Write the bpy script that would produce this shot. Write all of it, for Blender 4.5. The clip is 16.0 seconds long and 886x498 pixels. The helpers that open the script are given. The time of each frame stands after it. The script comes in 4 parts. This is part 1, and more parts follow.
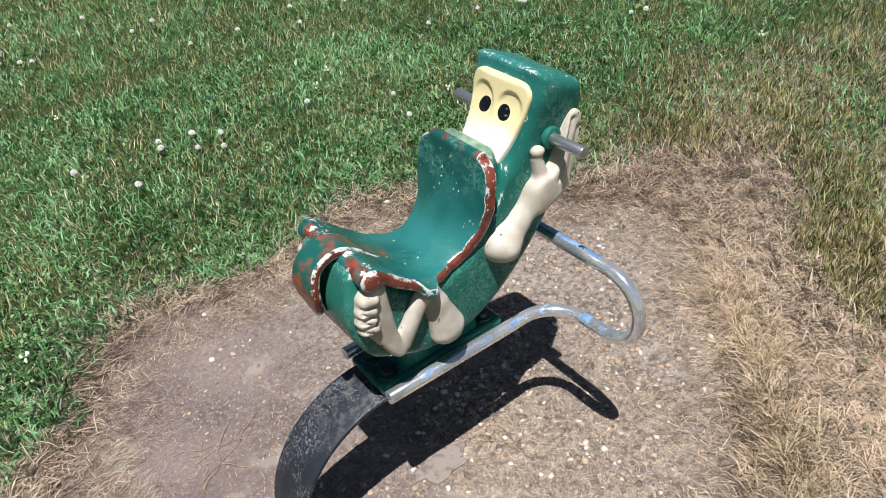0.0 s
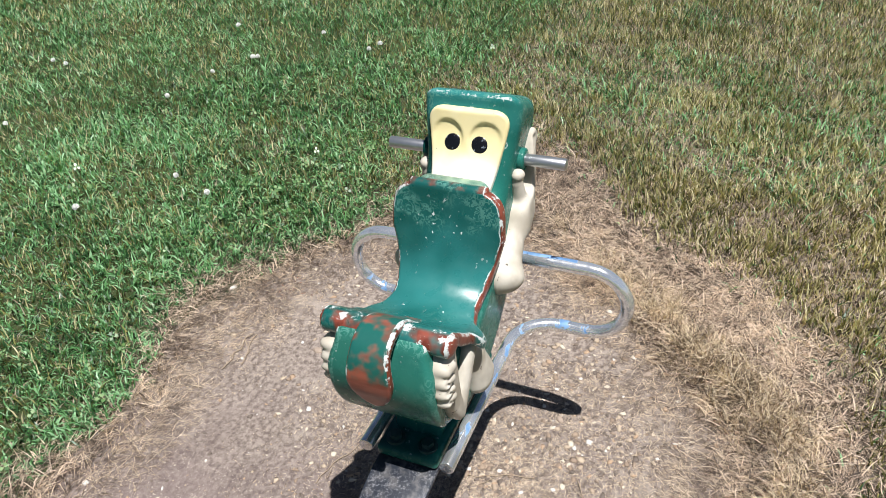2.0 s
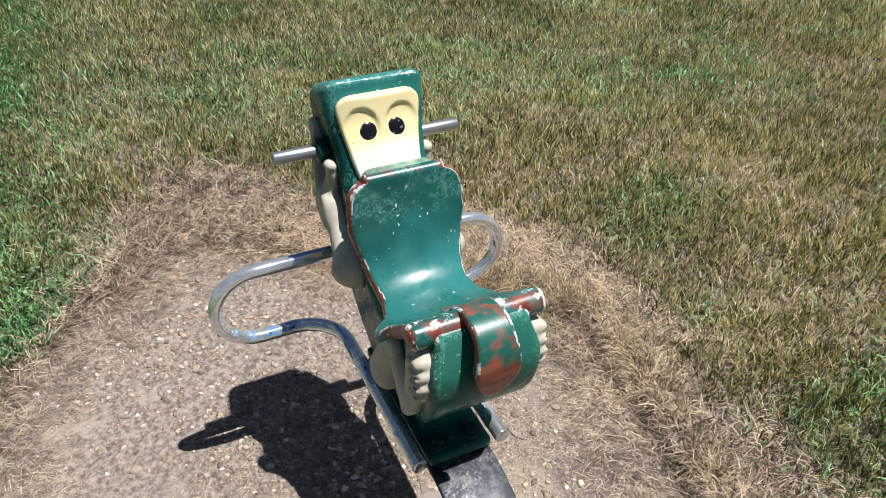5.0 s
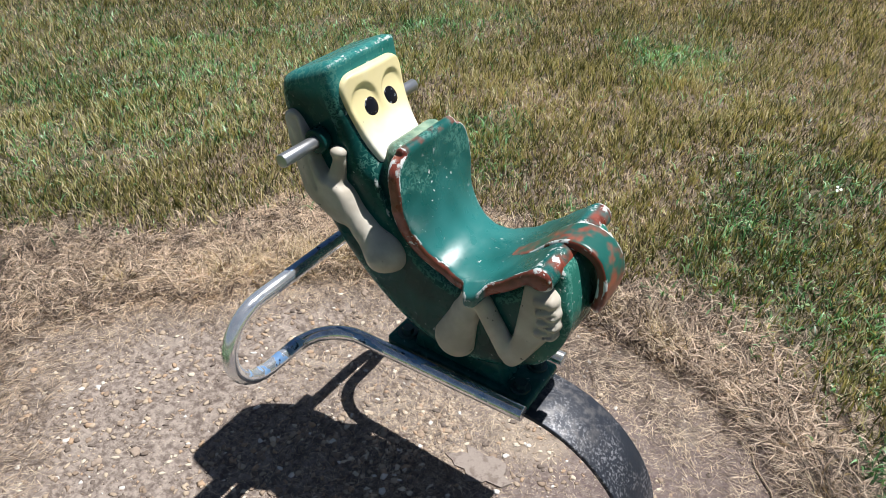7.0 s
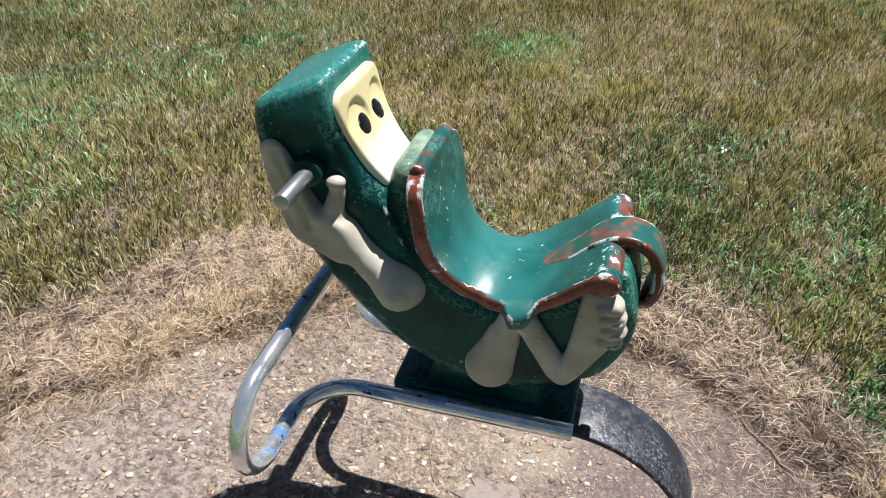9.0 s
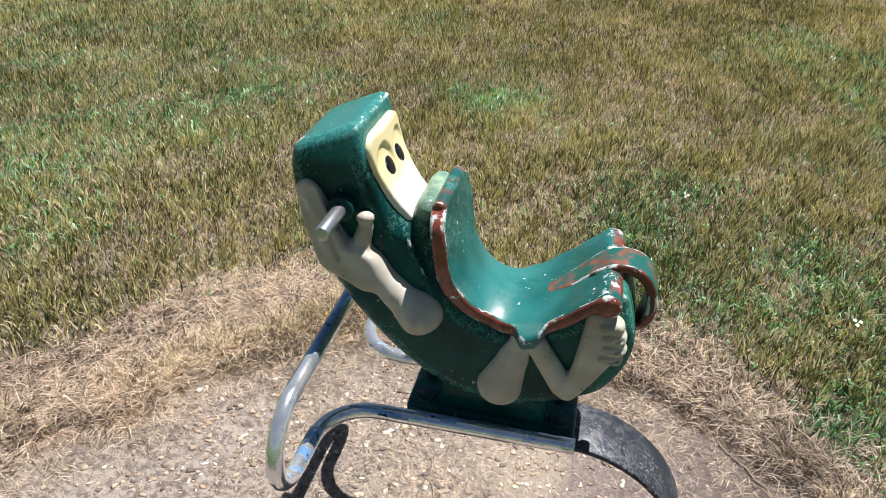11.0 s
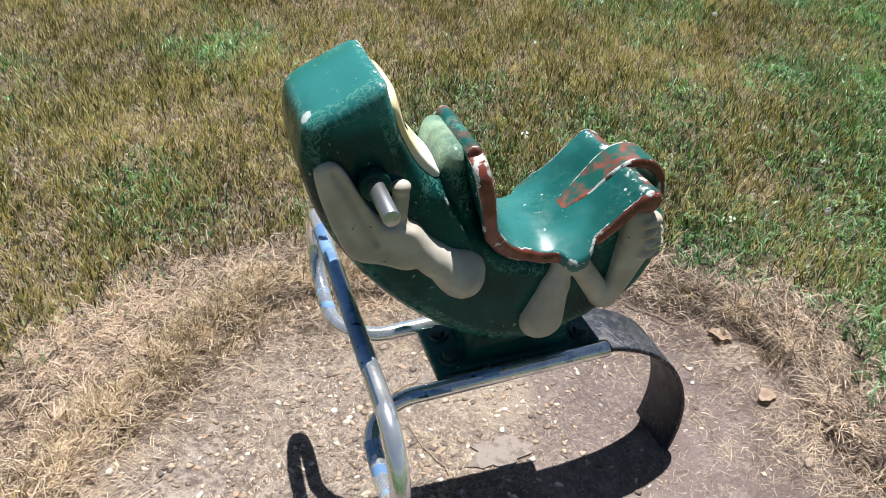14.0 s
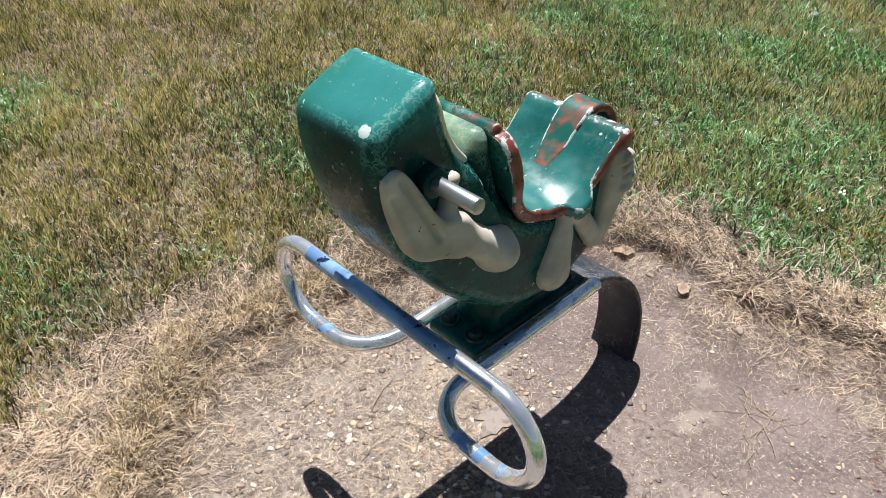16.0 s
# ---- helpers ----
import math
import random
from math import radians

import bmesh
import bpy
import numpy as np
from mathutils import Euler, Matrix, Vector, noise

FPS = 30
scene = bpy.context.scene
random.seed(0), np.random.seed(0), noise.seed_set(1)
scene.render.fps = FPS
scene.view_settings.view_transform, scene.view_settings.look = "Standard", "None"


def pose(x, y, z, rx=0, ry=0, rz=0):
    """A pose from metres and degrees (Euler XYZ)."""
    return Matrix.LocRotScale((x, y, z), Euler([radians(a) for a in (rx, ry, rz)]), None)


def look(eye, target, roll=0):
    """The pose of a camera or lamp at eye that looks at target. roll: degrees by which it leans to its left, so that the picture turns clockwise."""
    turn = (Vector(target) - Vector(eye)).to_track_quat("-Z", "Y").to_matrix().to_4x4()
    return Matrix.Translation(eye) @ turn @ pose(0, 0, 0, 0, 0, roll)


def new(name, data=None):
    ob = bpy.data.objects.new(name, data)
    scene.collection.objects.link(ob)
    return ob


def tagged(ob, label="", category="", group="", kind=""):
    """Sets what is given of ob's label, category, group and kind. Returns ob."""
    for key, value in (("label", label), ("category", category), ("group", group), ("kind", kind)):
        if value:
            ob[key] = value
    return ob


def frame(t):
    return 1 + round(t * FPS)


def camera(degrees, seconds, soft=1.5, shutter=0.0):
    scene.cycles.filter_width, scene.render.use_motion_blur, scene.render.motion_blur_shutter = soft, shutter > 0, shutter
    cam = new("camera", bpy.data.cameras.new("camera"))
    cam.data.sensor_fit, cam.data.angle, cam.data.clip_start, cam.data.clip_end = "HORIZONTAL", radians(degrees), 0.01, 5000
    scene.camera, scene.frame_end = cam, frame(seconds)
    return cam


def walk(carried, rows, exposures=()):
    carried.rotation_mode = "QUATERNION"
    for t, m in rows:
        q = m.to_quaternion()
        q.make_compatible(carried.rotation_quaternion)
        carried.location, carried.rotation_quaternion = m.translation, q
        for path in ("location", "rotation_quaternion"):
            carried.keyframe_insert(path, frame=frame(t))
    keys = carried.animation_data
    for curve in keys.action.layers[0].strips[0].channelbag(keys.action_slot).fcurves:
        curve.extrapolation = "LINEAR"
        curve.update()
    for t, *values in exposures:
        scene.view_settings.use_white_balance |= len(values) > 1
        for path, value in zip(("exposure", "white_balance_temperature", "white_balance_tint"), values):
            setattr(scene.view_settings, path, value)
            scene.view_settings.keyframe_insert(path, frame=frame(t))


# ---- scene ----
# The camera: carried round the rider in a half circle, tilted down.
cam = camera(61.2, 16.0, soft=0.8)
PATH = [
    (0, (-0.684, -1.062, 1.586), (0.215, 0.261, 0.384), -6.1),
    (0.5, (-0.772, -0.927, 1.572), (0.275, 0.269, 0.359), -6.4),
    (1, (-0.969, -0.796, 1.595), (0.239, 0.219, 0.366), -8.2),
    (1.5, (-1.013, -0.676, 1.586), (0.306, 0.152, 0.331), -7.9),
    (2, (-1.029, -0.511, 1.601), (0.438, 0.178, 0.429), -4.9),
    (2.5, (-1.141, -0.315, 1.593), (0.393, 0.178, 0.408), -4.0),
    (3, (-1.097, -0.196, 1.574), (0.461, 0.127, 0.363), -2.7),
    (3.5, (-1.101, -0.015, 1.569), (0.476, 0.058, 0.341), -0.8),
    (4, (-1.149, 0.167, 1.568), (0.405, -0.12, 0.343), 1.4),
    (4.5, (-1.046, 0.292, 1.555), (0.474, -0.184, 0.345), 2.0),
    (5, (-1.0, 0.461, 1.559), (0.437, -0.266, 0.373), 2.0),
    (5.2, (-0.993, 0.556, 1.562), (0.383, -0.289, 0.382), 2.2),
    (7.3, (-0.520, 0.988, 1.450), (0.280, -0.420, 0.283), 2.8),
    (7.5, (-0.500, 0.972, 1.413), (0.272, -0.470, 0.267), 3.4),
    (8, (-0.405, 0.920, 1.389), (0.282, -0.570, 0.247), 3.3),
    (8.2, (-0.345, 0.922, 1.373), (0.275, -0.592, 0.226), 2.9),
    (10.3, (-0.15, 1.179, 1.484), (0.168, -0.431, 0.341), 2.4),
    (10.5, (-0.151, 1.186, 1.479), (0.175, -0.458, 0.388), 2.5),
    (11, (-0.124, 1.152, 1.447), (0.198, -0.527, 0.408), 3.9),
    (11.5, (-0.034, 1.063, 1.429), (0.192, -0.633, 0.393), 4.1),
    (12, (0.055, 0.986, 1.397), (0.138, -0.69, 0.309), 2.7),
    (12.5, (0.205, 1.037, 1.399), (0.101, -0.63, 0.299), 3.3),
    (13, (0.34, 1.133, 1.389), (0.065, -0.505, 0.275), 3.0),
    (13.5, (0.411, 1.082, 1.378), (-0.016, -0.512, 0.248), 4.0),
    (14, (0.47, 0.997, 1.379), (-0.081, -0.544, 0.231), 2.3),
    (14.5, (0.613, 0.97, 1.391), (-0.113, -0.495, 0.24), 1.0),
    (15, (0.749, 0.953, 1.39), (-0.088, -0.445, 0.23), 0.5),
    (15.5, (0.753, 0.888, 1.389), (-0.189, -0.439, 0.227), -0.3),
    (16, (0.861, 0.8, 1.388), (-0.218, -0.415, 0.222), -1.6),
]
STOPS = [(0, 0.34), (1, 0.43), (3, 0.48), (5, 0.43), (8, 0.50), (11, 0.68), (13, 0.66), (16, 0.69)]
walk(cam, [(t, look(eye, target, roll)) for t, eye, target, roll in PATH], STOPS)

# ---- world, sun ----
SUN_WAY = Vector((-0.095, -0.127, 0.475)).normalized()
world = bpy.data.worlds.new("sky")
scene.world = world
world.use_nodes = True
wn = world.node_tree
sky = wn.nodes.new("ShaderNodeTexSky")
sky.sky_type = "NISHITA"
sky.sun_disc = False
sky.sun_elevation = math.asin(SUN_WAY.z)
sky.sun_rotation = math.atan2(SUN_WAY.x, SUN_WAY.y)
sky.air_density, sky.dust_density, sky.ozone_density = 1.0, 0.6, 1.0
wn.links.new(sky.outputs[0], wn.nodes["Background"].inputs[0])
wn.nodes["Background"].inputs[1].default_value = 0.032
sun_data = bpy.data.lights.new("sun", "SUN")
sun_data.energy, sun_data.angle, sun_data.color = 5.0, radians(0.53), (1.0, 0.984, 0.972)
sun = new("sun", sun_data)
sun.matrix_world = look(SUN_WAY * 20, (0, 0, 0))


# ---- materials ----
class Mat:
    """A node material with short hands for its nodes."""

    def __init__(self, name, rough=0.5, metal=0.0, spec=0.5):
        self.m = bpy.data.materials.new(name)
        self.m.use_nodes = True
        self.t = self.m.node_tree
        self.b = self.t.nodes["Principled BSDF"]
        self.b.inputs["Roughness"].default_value = rough
        self.b.inputs["Metallic"].default_value = metal
        self.b.inputs["Specular IOR Level"].default_value = spec
        self.co = self.t.nodes.new("ShaderNodeTexCoord").outputs["Object"]

    def put(self, socket, value):
        if hasattr(value, "is_linked"):
            self.t.links.new(value, socket)
        elif isinstance(value, (tuple, list)) and len(value) == 3 and socket.type == "RGBA":
            socket.default_value = (*value, 1)
        else:
            socket.default_value = value

    def noise(self, scale, detail=4.0, rough=0.55, stretch=None, distortion=0.0):
        n = self.t.nodes.new("ShaderNodeTexNoise")
        co = self.co
        if stretch:
            mp = self.t.nodes.new("ShaderNodeMapping")
            mp.inputs["Scale"].default_value = stretch
            self.t.links.new(co, mp.inputs["Vector"])
            co = mp.outputs[0]
        self.t.links.new(co, n.inputs["Vector"])
        n.inputs["Scale"].default_value, n.inputs["Detail"].default_value = scale, detail
        n.inputs["Roughness"].default_value, n.inputs["Distortion"].default_value = rough, distortion
        return n.outputs["Fac"]

    def cells(self, scale, feature="F1", out="Distance"):
        n = self.t.nodes.new("ShaderNodeTexVoronoi")
        n.feature = feature
        self.t.links.new(self.co, n.inputs["Vector"])
        n.inputs["Scale"].default_value = scale
        return n.outputs[out]

    def band(self, value, lo, hi, a=0.0, b=1.0):
        n = self.t.nodes.new("ShaderNodeMapRange")
        n.interpolation_type = "SMOOTHSTEP"
        for i, v in enumerate((value, lo, hi, a, b)):
            self.put(n.inputs[i], v)
        return n.outputs[0]

    def math(self, op, a, b=0.0):
        n = self.t.nodes.new("ShaderNodeMath")
        n.operation = op
        self.put(n.inputs[0], a)
        self.put(n.inputs[1], b)
        return n.outputs[0]

    def mix(self, fac, a, b, blend="MIX"):
        n = self.t.nodes.new("ShaderNodeMix")
        n.data_type, n.blend_type = "RGBA", blend
        self.put(n.inputs[0], fac)
        self.put(n.inputs[6], a)
        self.put(n.inputs[7], b)
        return n.outputs[2]

    def geo(self, out):
        return self.t.nodes.new("ShaderNodeNewGeometry").outputs[out]

    def attr(self, name):
        n = self.t.nodes.new("ShaderNodeAttribute")
        n.attribute_name = name
        return n.outputs["Fac"]

    def axes(self, vector):
        n = self.t.nodes.new("ShaderNodeSeparateXYZ")
        self.t.links.new(vector, n.inputs[0])
        return n.outputs

    def bump(self, height, strength=0.3, distance=0.002):
        n = self.t.nodes.new("ShaderNodeBump")
        n.inputs["Strength"].default_value, n.inputs["Distance"].default_value = strength, distance
        self.t.links.new(height, n.inputs["Height"])
        self.t.links.new(n.outputs[0], self.b.inputs["Normal"])

    def colour(self, value):
        self.put(self.b.inputs["Base Color"], value)
        return self

    def roughness(self, value):
        self.put(self.b.inputs["Roughness"], value)
        return self


GREEN, DEEP, PALE = (0.005, 0.082, 0.072), (0.003, 0.034, 0.031), (0.13, 0.33, 0.27)
RUST_RED, CHIP = (0.19, 0.042, 0.024), (0.62, 0.66, 0.64)


def green_paint(name, chips=0.5, crackle=0.5, red=False, edges=0.6):
    """Old glossy enamel: faded cloudy patches, hairline crackle, chipped edges down to white primer."""
    k = Mat(name, 0.3, spec=0.6 if red else 0.18)
    cloud = k.noise(7, 3)
    base = k.mix(k.band(cloud, 0.35, 0.7), *((GREEN, (0.010, 0.115, 0.104)) if red else (DEEP, GREEN)))
    base = k.mix(k.math("MULTIPLY", k.band(k.noise(5.1, 2), 0.42, 0.65), 0.8 if red else 0.4), base, (0.026, 0.182, 0.174) if red else (0.018, 0.170, 0.152))
    if not red:
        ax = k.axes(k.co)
        # Paler crown: faded paint, and the light on the top put into it.
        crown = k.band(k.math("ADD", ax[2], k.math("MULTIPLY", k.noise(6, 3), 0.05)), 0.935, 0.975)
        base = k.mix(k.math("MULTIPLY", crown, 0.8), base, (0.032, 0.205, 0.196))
        # Flank towards the sun paler: its sunlight is put into the paint colour.
        lit_flank = k.math("MULTIPLY", k.band(ax[1], -0.02, -0.07), k.band(k.noise(8, 3), 0.25, 0.65, 0.45, 0.95))
        base = k.mix(lit_flank, base, (0.020, 0.150, 0.118))
        # Sage front panel, its colour also raised for the sunlight on it.
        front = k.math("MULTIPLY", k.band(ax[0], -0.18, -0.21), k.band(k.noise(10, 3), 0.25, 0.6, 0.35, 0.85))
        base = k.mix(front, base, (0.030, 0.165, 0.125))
        scratch = k.math("MULTIPLY", k.band(k.noise(60, 4, 0.7, stretch=(1, 0.35, 1)), 0.62, 0.66), crown)
        base = k.mix(k.math("MULTIPLY", scratch, 0.5), base, PALE)
    patch = k.band(k.noise(9, 3), 0.54, 0.64)
    if not red:
        patch = k.math("MULTIPLY", k.band(k.noise(9, 3), 0.44, 0.56), k.math("MAXIMUM", k.band(k.attr("sharp"), 0.10, 0.22, 0.04, 0.9), k.band(k.axes(k.co)[1], -0.05, -0.075, 0.0, 0.8)))
    if red:
        patch = k.math("MAXIMUM", k.math("MULTIPLY", patch, 0.25), k.math("MULTIPLY", k.band(k.axes(k.co)[2], 0.76, 0.80), k.band(k.noise(14, 3), 0.42, 0.58)))
    lines = k.band(k.math("ABSOLUTE", k.math("SUBTRACT", k.noise(85, 2, 0.5, distortion=0.9), 0.5)), 0.065, 0.04)
    flake = k.math("MULTIPLY", k.math("MULTIPLY", patch, lines), crackle)
    base = k.mix(flake, base, PALE)
    sharp = k.attr("sharp")
    if red:
        brim = k.math("ADD", k.attr("brim"), k.math("MULTIPLY", k.math("SUBTRACT", k.noise(26, 3), 0.5), 0.006))
        rim = k.band(brim, -0.0048, -0.0036)
        x, _, z = k.axes(k.co)
        tab = k.math("MULTIPLY", k.band(x, -0.115, -0.108), k.band(x, -0.057, -0.063))
        rim = k.math("MULTIPLY", rim, k.math("SUBTRACT", 1.0, tab))
        front = k.math("MULTIPLY", k.band(x, -0.20, -0.212), k.band(k.noise(22, 2), 0.45, 0.60))
        rim = k.math("MAXIMUM", rim, front)
        crest = k.math("MULTIPLY", k.band(z, 0.842, 0.848), k.band(k.axes(k.geo("Normal"))[2], 0.35, 0.5))
        rim = k.math("MAXIMUM", rim, k.math("MULTIPLY", crest, k.band(k.noise(34, 3), 0.42, 0.62, 0.0, 0.65)))
        base = k.mix(rim, base, k.mix(k.band(k.noise(40, 3), 0.4, 0.65), (0.24, 0.06, 0.038), (0.14, 0.033, 0.02)))
    ragged = k.math("MULTIPLY", k.math("SUBTRACT", k.noise(85, 4, 0.7), 0.5), 0.9)
    if red:
        turn = k.math("ADD", k.attr("brim"), k.math("MULTIPLY", k.math("SUBTRACT", k.noise(70, 4, 0.7), 0.5), 0.011))
        line = k.math("MULTIPLY", k.band(turn, -0.0066, -0.0060), k.band(turn, -0.0042, -0.0048))
        line = k.math("MULTIPLY", line, k.band(k.noise(19, 3), 0.46, 0.53))
    edge = k.band(k.math("ADD", sharp, ragged), edges, edges + 0.12)
    worn = k.math("MULTIPLY", edge, k.band(k.noise(22, 4, 0.7), 0.50, 0.56))
    specks = k.math("MULTIPLY", k.band(k.noise(95, 3, 0.6), 0.66, 0.68), k.band(k.noise(11, 2), 0.46, 0.58))
    if red:
        top = k.math("MULTIPLY", k.band(k.axes(k.co)[0], -0.188, -0.198), k.band(k.axes(k.geo("Normal"))[2], 0.72, 0.88))
        worn = k.math("MAXIMUM", worn, line)
        worn = k.math("MAXIMUM", worn, k.math("MULTIPLY", top, k.band(k.noise(42, 5, 0.7), 0.55, 0.59)))
    else:
        ax = k.axes(k.co)
        lip = k.math("MULTIPLY", k.math("MULTIPLY", k.band(ax[0], 0.158, 0.145), k.band(ax[0], 0.094, 0.104)), k.band(ax[2], 0.82, 0.845))
        pale = k.mix(k.noise(60, 4), (0.19, 0.37, 0.28), (0.45, 0.52, 0.36))
        base = k.mix(k.math("MULTIPLY", lip, k.band(k.noise(25, 4), 0.3, 0.65, 0.30, 0.85)), base, pale)
        far = [k.math("POWER", k.math("SUBTRACT", v, c), 2) for v, c in zip(ax, (0.3404, 0.0691, 0.939))]
        gap = k.math("SQRT", k.math("ADD", k.math("ADD", far[0], far[1]), far[2]))
        gap = k.math("ADD", gap, k.math("MULTIPLY", k.math("SUBTRACT", k.noise(90, 2), 0.5), 0.012))
        worn = k.math("MAXIMUM", worn, k.band(gap, 0.0105, 0.0095))
    white = k.math("MINIMUM", k.math("ADD", k.math("MULTIPLY", worn, chips), k.math("MULTIPLY", specks, chips)), 1.0)
    base = k.mix(white, base, CHIP)
    k.colour(base).roughness(k.band(k.noise(30, 3), 0.3, 0.7, 0.23 if red else 0.2, 0.40 if red else 0.34))
    k.bump(k.math("ADD", k.math("MULTIPLY", k.noise(70, 3), 0.4), k.math("ADD", flake, white)), 0.25, 0.0012)
    return k.m


def strap_paint():
    k = Mat("strap_paint", 0.32)
    red = k.mix(k.band(k.noise(45, 3, stretch=(1, 0.3, 1)), 0.4, 0.65), (0.31, 0.088, 0.056), (0.20, 0.047, 0.027))
    green = k.mix(k.noise(20), GREEN, (0.02, 0.13, 0.1))
    z = k.axes(k.co)[2]
    x = k.axes(k.co)[0]
    low = k.math("MULTIPLY", k.band(x, -0.24, -0.265), k.band(z, 0.715, 0.685))
    keep = k.math("SUBTRACT", k.noise(30, 2), k.math("MULTIPLY", low, 0.32))
    keep = k.math("ADD", keep, k.band(z, 0.70, 0.74, 0.0, 0.07))
    base = k.mix(k.band(keep, 0.34, 0.62), red, green)
    side = k.math("ABSOLUTE", k.axes(k.geo("Normal"))[1])
    base = k.mix(k.band(side, 0.6, 0.75), base, (0.16, 0.035, 0.018))
    ragged = k.math("MULTIPLY", k.math("SUBTRACT", k.noise(85, 4, 0.7), 0.5), 0.8)
    chip = k.math("MULTIPLY", k.band(k.math("ADD", k.attr("sharp"), ragged), 0.66, 0.76), k.band(k.noise(20, 4, 0.65), 0.46, 0.52))
    k.colour(k.mix(chip, base, CHIP))
    k.bump(k.noise(80, 3), 0.15, 0.001)
    return k.m


def limb_paint():
    k = Mat("cream_paint", 0.5, spec=0.2)
    base = k.mix(k.band(k.noise(14, 4), 0.35, 0.65), (0.47, 0.425, 0.350), (0.63, 0.585, 0.505))
    base = k.mix(k.math("MULTIPLY", k.band(k.noise(9, 3), 0.48, 0.68), 0.6), base, (0.36, 0.31, 0.235))
    base = k.mix(k.band(k.noise(75, 3), 0.70, 0.73), base, (0.13, 0.115, 0.10))
    k.colour(base)
    k.bump(k.noise(60, 4), 0.2, 0.0015)
    return k.m


def face_paint():
    k = Mat("yellow_face_paint", 0.4)
    base = k.mix(k.noise(16, 3), (0.80, 0.67, 0.33), (0.84, 0.74, 0.44))
    base = k.mix(k.band(k.noise(8, 3), 0.45, 0.7), base, (0.86, 0.80, 0.60))
    # Whiter towards the chin: faded paint, with the strong light there painted in.
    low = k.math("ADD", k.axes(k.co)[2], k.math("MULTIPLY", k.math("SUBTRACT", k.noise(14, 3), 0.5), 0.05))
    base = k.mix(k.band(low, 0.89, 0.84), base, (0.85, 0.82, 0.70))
    k.colour(k.mix(k.band(k.noise(120, 2), 0.74, 0.77), base, (0.1, 0.2, 0.13)))
    k.bump(k.noise(60, 3), 0.12, 0.001)
    return k.m


def eye_paint():
    k = Mat("black_eye_paint", 0.22)
    k.colour(k.mix(k.band(k.noise(90, 3), 0.60, 0.68), (0.006, 0.006, 0.008), (0.22, 0.25, 0.29)))
    return k.m


def tube_metal():
    """Tube with worn silver-white paint, rubbed to blue on the middle of the front bar and along the tops of the side
    bars; the blue also holds the sky's reflection.
    """
    k = Mat("tube_metal", 0.3, 0.68)
    x, y, z = k.axes(k.co)
    wob = k.math("MULTIPLY", k.math("SUBTRACT", k.noise(28, 4, 0.65), 0.5), 0.05)
    silver = k.mix(k.band(k.noise(12, 4, 0.6, stretch=(1, 0.5, 1)), 0.38, 0.62), (0.96, 0.965, 0.97), (0.68, 0.73, 0.80))
    front = k.math("MULTIPLY", k.band(z, 0.535, 0.54), k.band(k.math("ADD", k.math("ABSOLUTE", k.math("ADD", y, 0.02)), wob), 0.205, 0.198))
    front = k.math("MULTIPLY", front, k.band(k.math("ADD", k.axes(k.geo("Normal"))[0], k.math("MULTIPLY", wob, 14.0)), -0.45, -0.25))
    over = k.band(k.axes(k.geo("Normal"))[2], 0.05, 0.35)
    streak = k.math("MULTIPLY", k.band(k.noise(11, 4, 0.65, stretch=(0.6, 2.0, 2.0)), 0.55, 0.58), over)
    side = k.math("MULTIPLY", k.math("MULTIPLY", k.band(x, -0.14, -0.11), k.band(z, 0.43, 0.42)), streak)
    loop = k.math("MULTIPLY", k.math("MULTIPLY", k.band(z, 0.43, 0.44), k.band(k.noise(14, 4, 0.65), 0.72, 0.74)), 0.7)
    bare = k.math("MAXIMUM", front, k.math("MAXIMUM", side, loop))
    # Rubbed blue, deepened by the sky reflection that is painted into it.
    blue = k.mix(k.band(k.noise(16, 3), 0.40, 0.60), (0.30, 0.50, 0.78), (0.17, 0.31, 0.54))
    base = k.mix(bare, silver, blue)
    k.put(k.b.inputs["Metallic"], k.band(bare, 0.0, 1.0, 0.80, 0.30))
    blot = k.math("MULTIPLY", k.band(k.noise(26, 5, 0.7), 0.61, 0.625), k.band(bare, 0.2, 0.6, 0.25, 1.0))
    base = k.mix(blot, base, (0.018, 0.035, 0.085))
    ends = k.math("MULTIPLY", k.band(x, -0.10, -0.19), k.band(k.noise(30, 4), 0.42, 0.62))
    base = k.mix(k.math("MULTIPLY", ends, 0.55), base, (0.44, 0.40, 0.32))
    k.colour(base).roughness(k.band(k.noise(30, 3), 0.3, 0.7, 0.10, 0.24))
    k.bump(k.math("SUBTRACT", k.math("MULTIPLY", k.noise(120, 2), 0.6), k.math("ADD", bare, blot)), 0.2, 0.0008)
    return k.m


def plain_metal(name, c1, c2, rough, metal):
    k = Mat(name, rough, metal)
    k.colour(k.mix(k.noise(60, 4), c1, c2))
    k.bump(k.noise(200, 3), 0.15, 0.0005)
    return k.m


def spring_metal():
    """Black enamelled steel with pale scuffs and dust."""
    k = Mat("spring_steel", 0.38, 0.25)
    base = k.mix(k.noise(12, 4), (0.016, 0.019, 0.028), (0.03, 0.036, 0.05))
    scuff = k.math("MULTIPLY", k.band(k.noise(160, 3, 0.7), 0.5, 0.62), k.band(k.noise(10, 3), 0.42, 0.66))
    base = k.mix(k.math("MULTIPLY", scuff, 0.75), base, (0.28, 0.28, 0.30))
    up = k.band(k.axes(k.geo("Normal"))[2], 0.7, 1.0)
    base = k.mix(k.math("MULTIPLY", up, k.band(k.noise(45, 4), 0.42, 0.7, 0.0, 0.4)), base, (0.25, 0.235, 0.225))
    k.colour(base).roughness(k.band(k.noise(30, 3), 0.3, 0.7, 0.42, 0.6))
    k.bump(k.noise(150, 4), 0.25, 0.001)
    return k.m


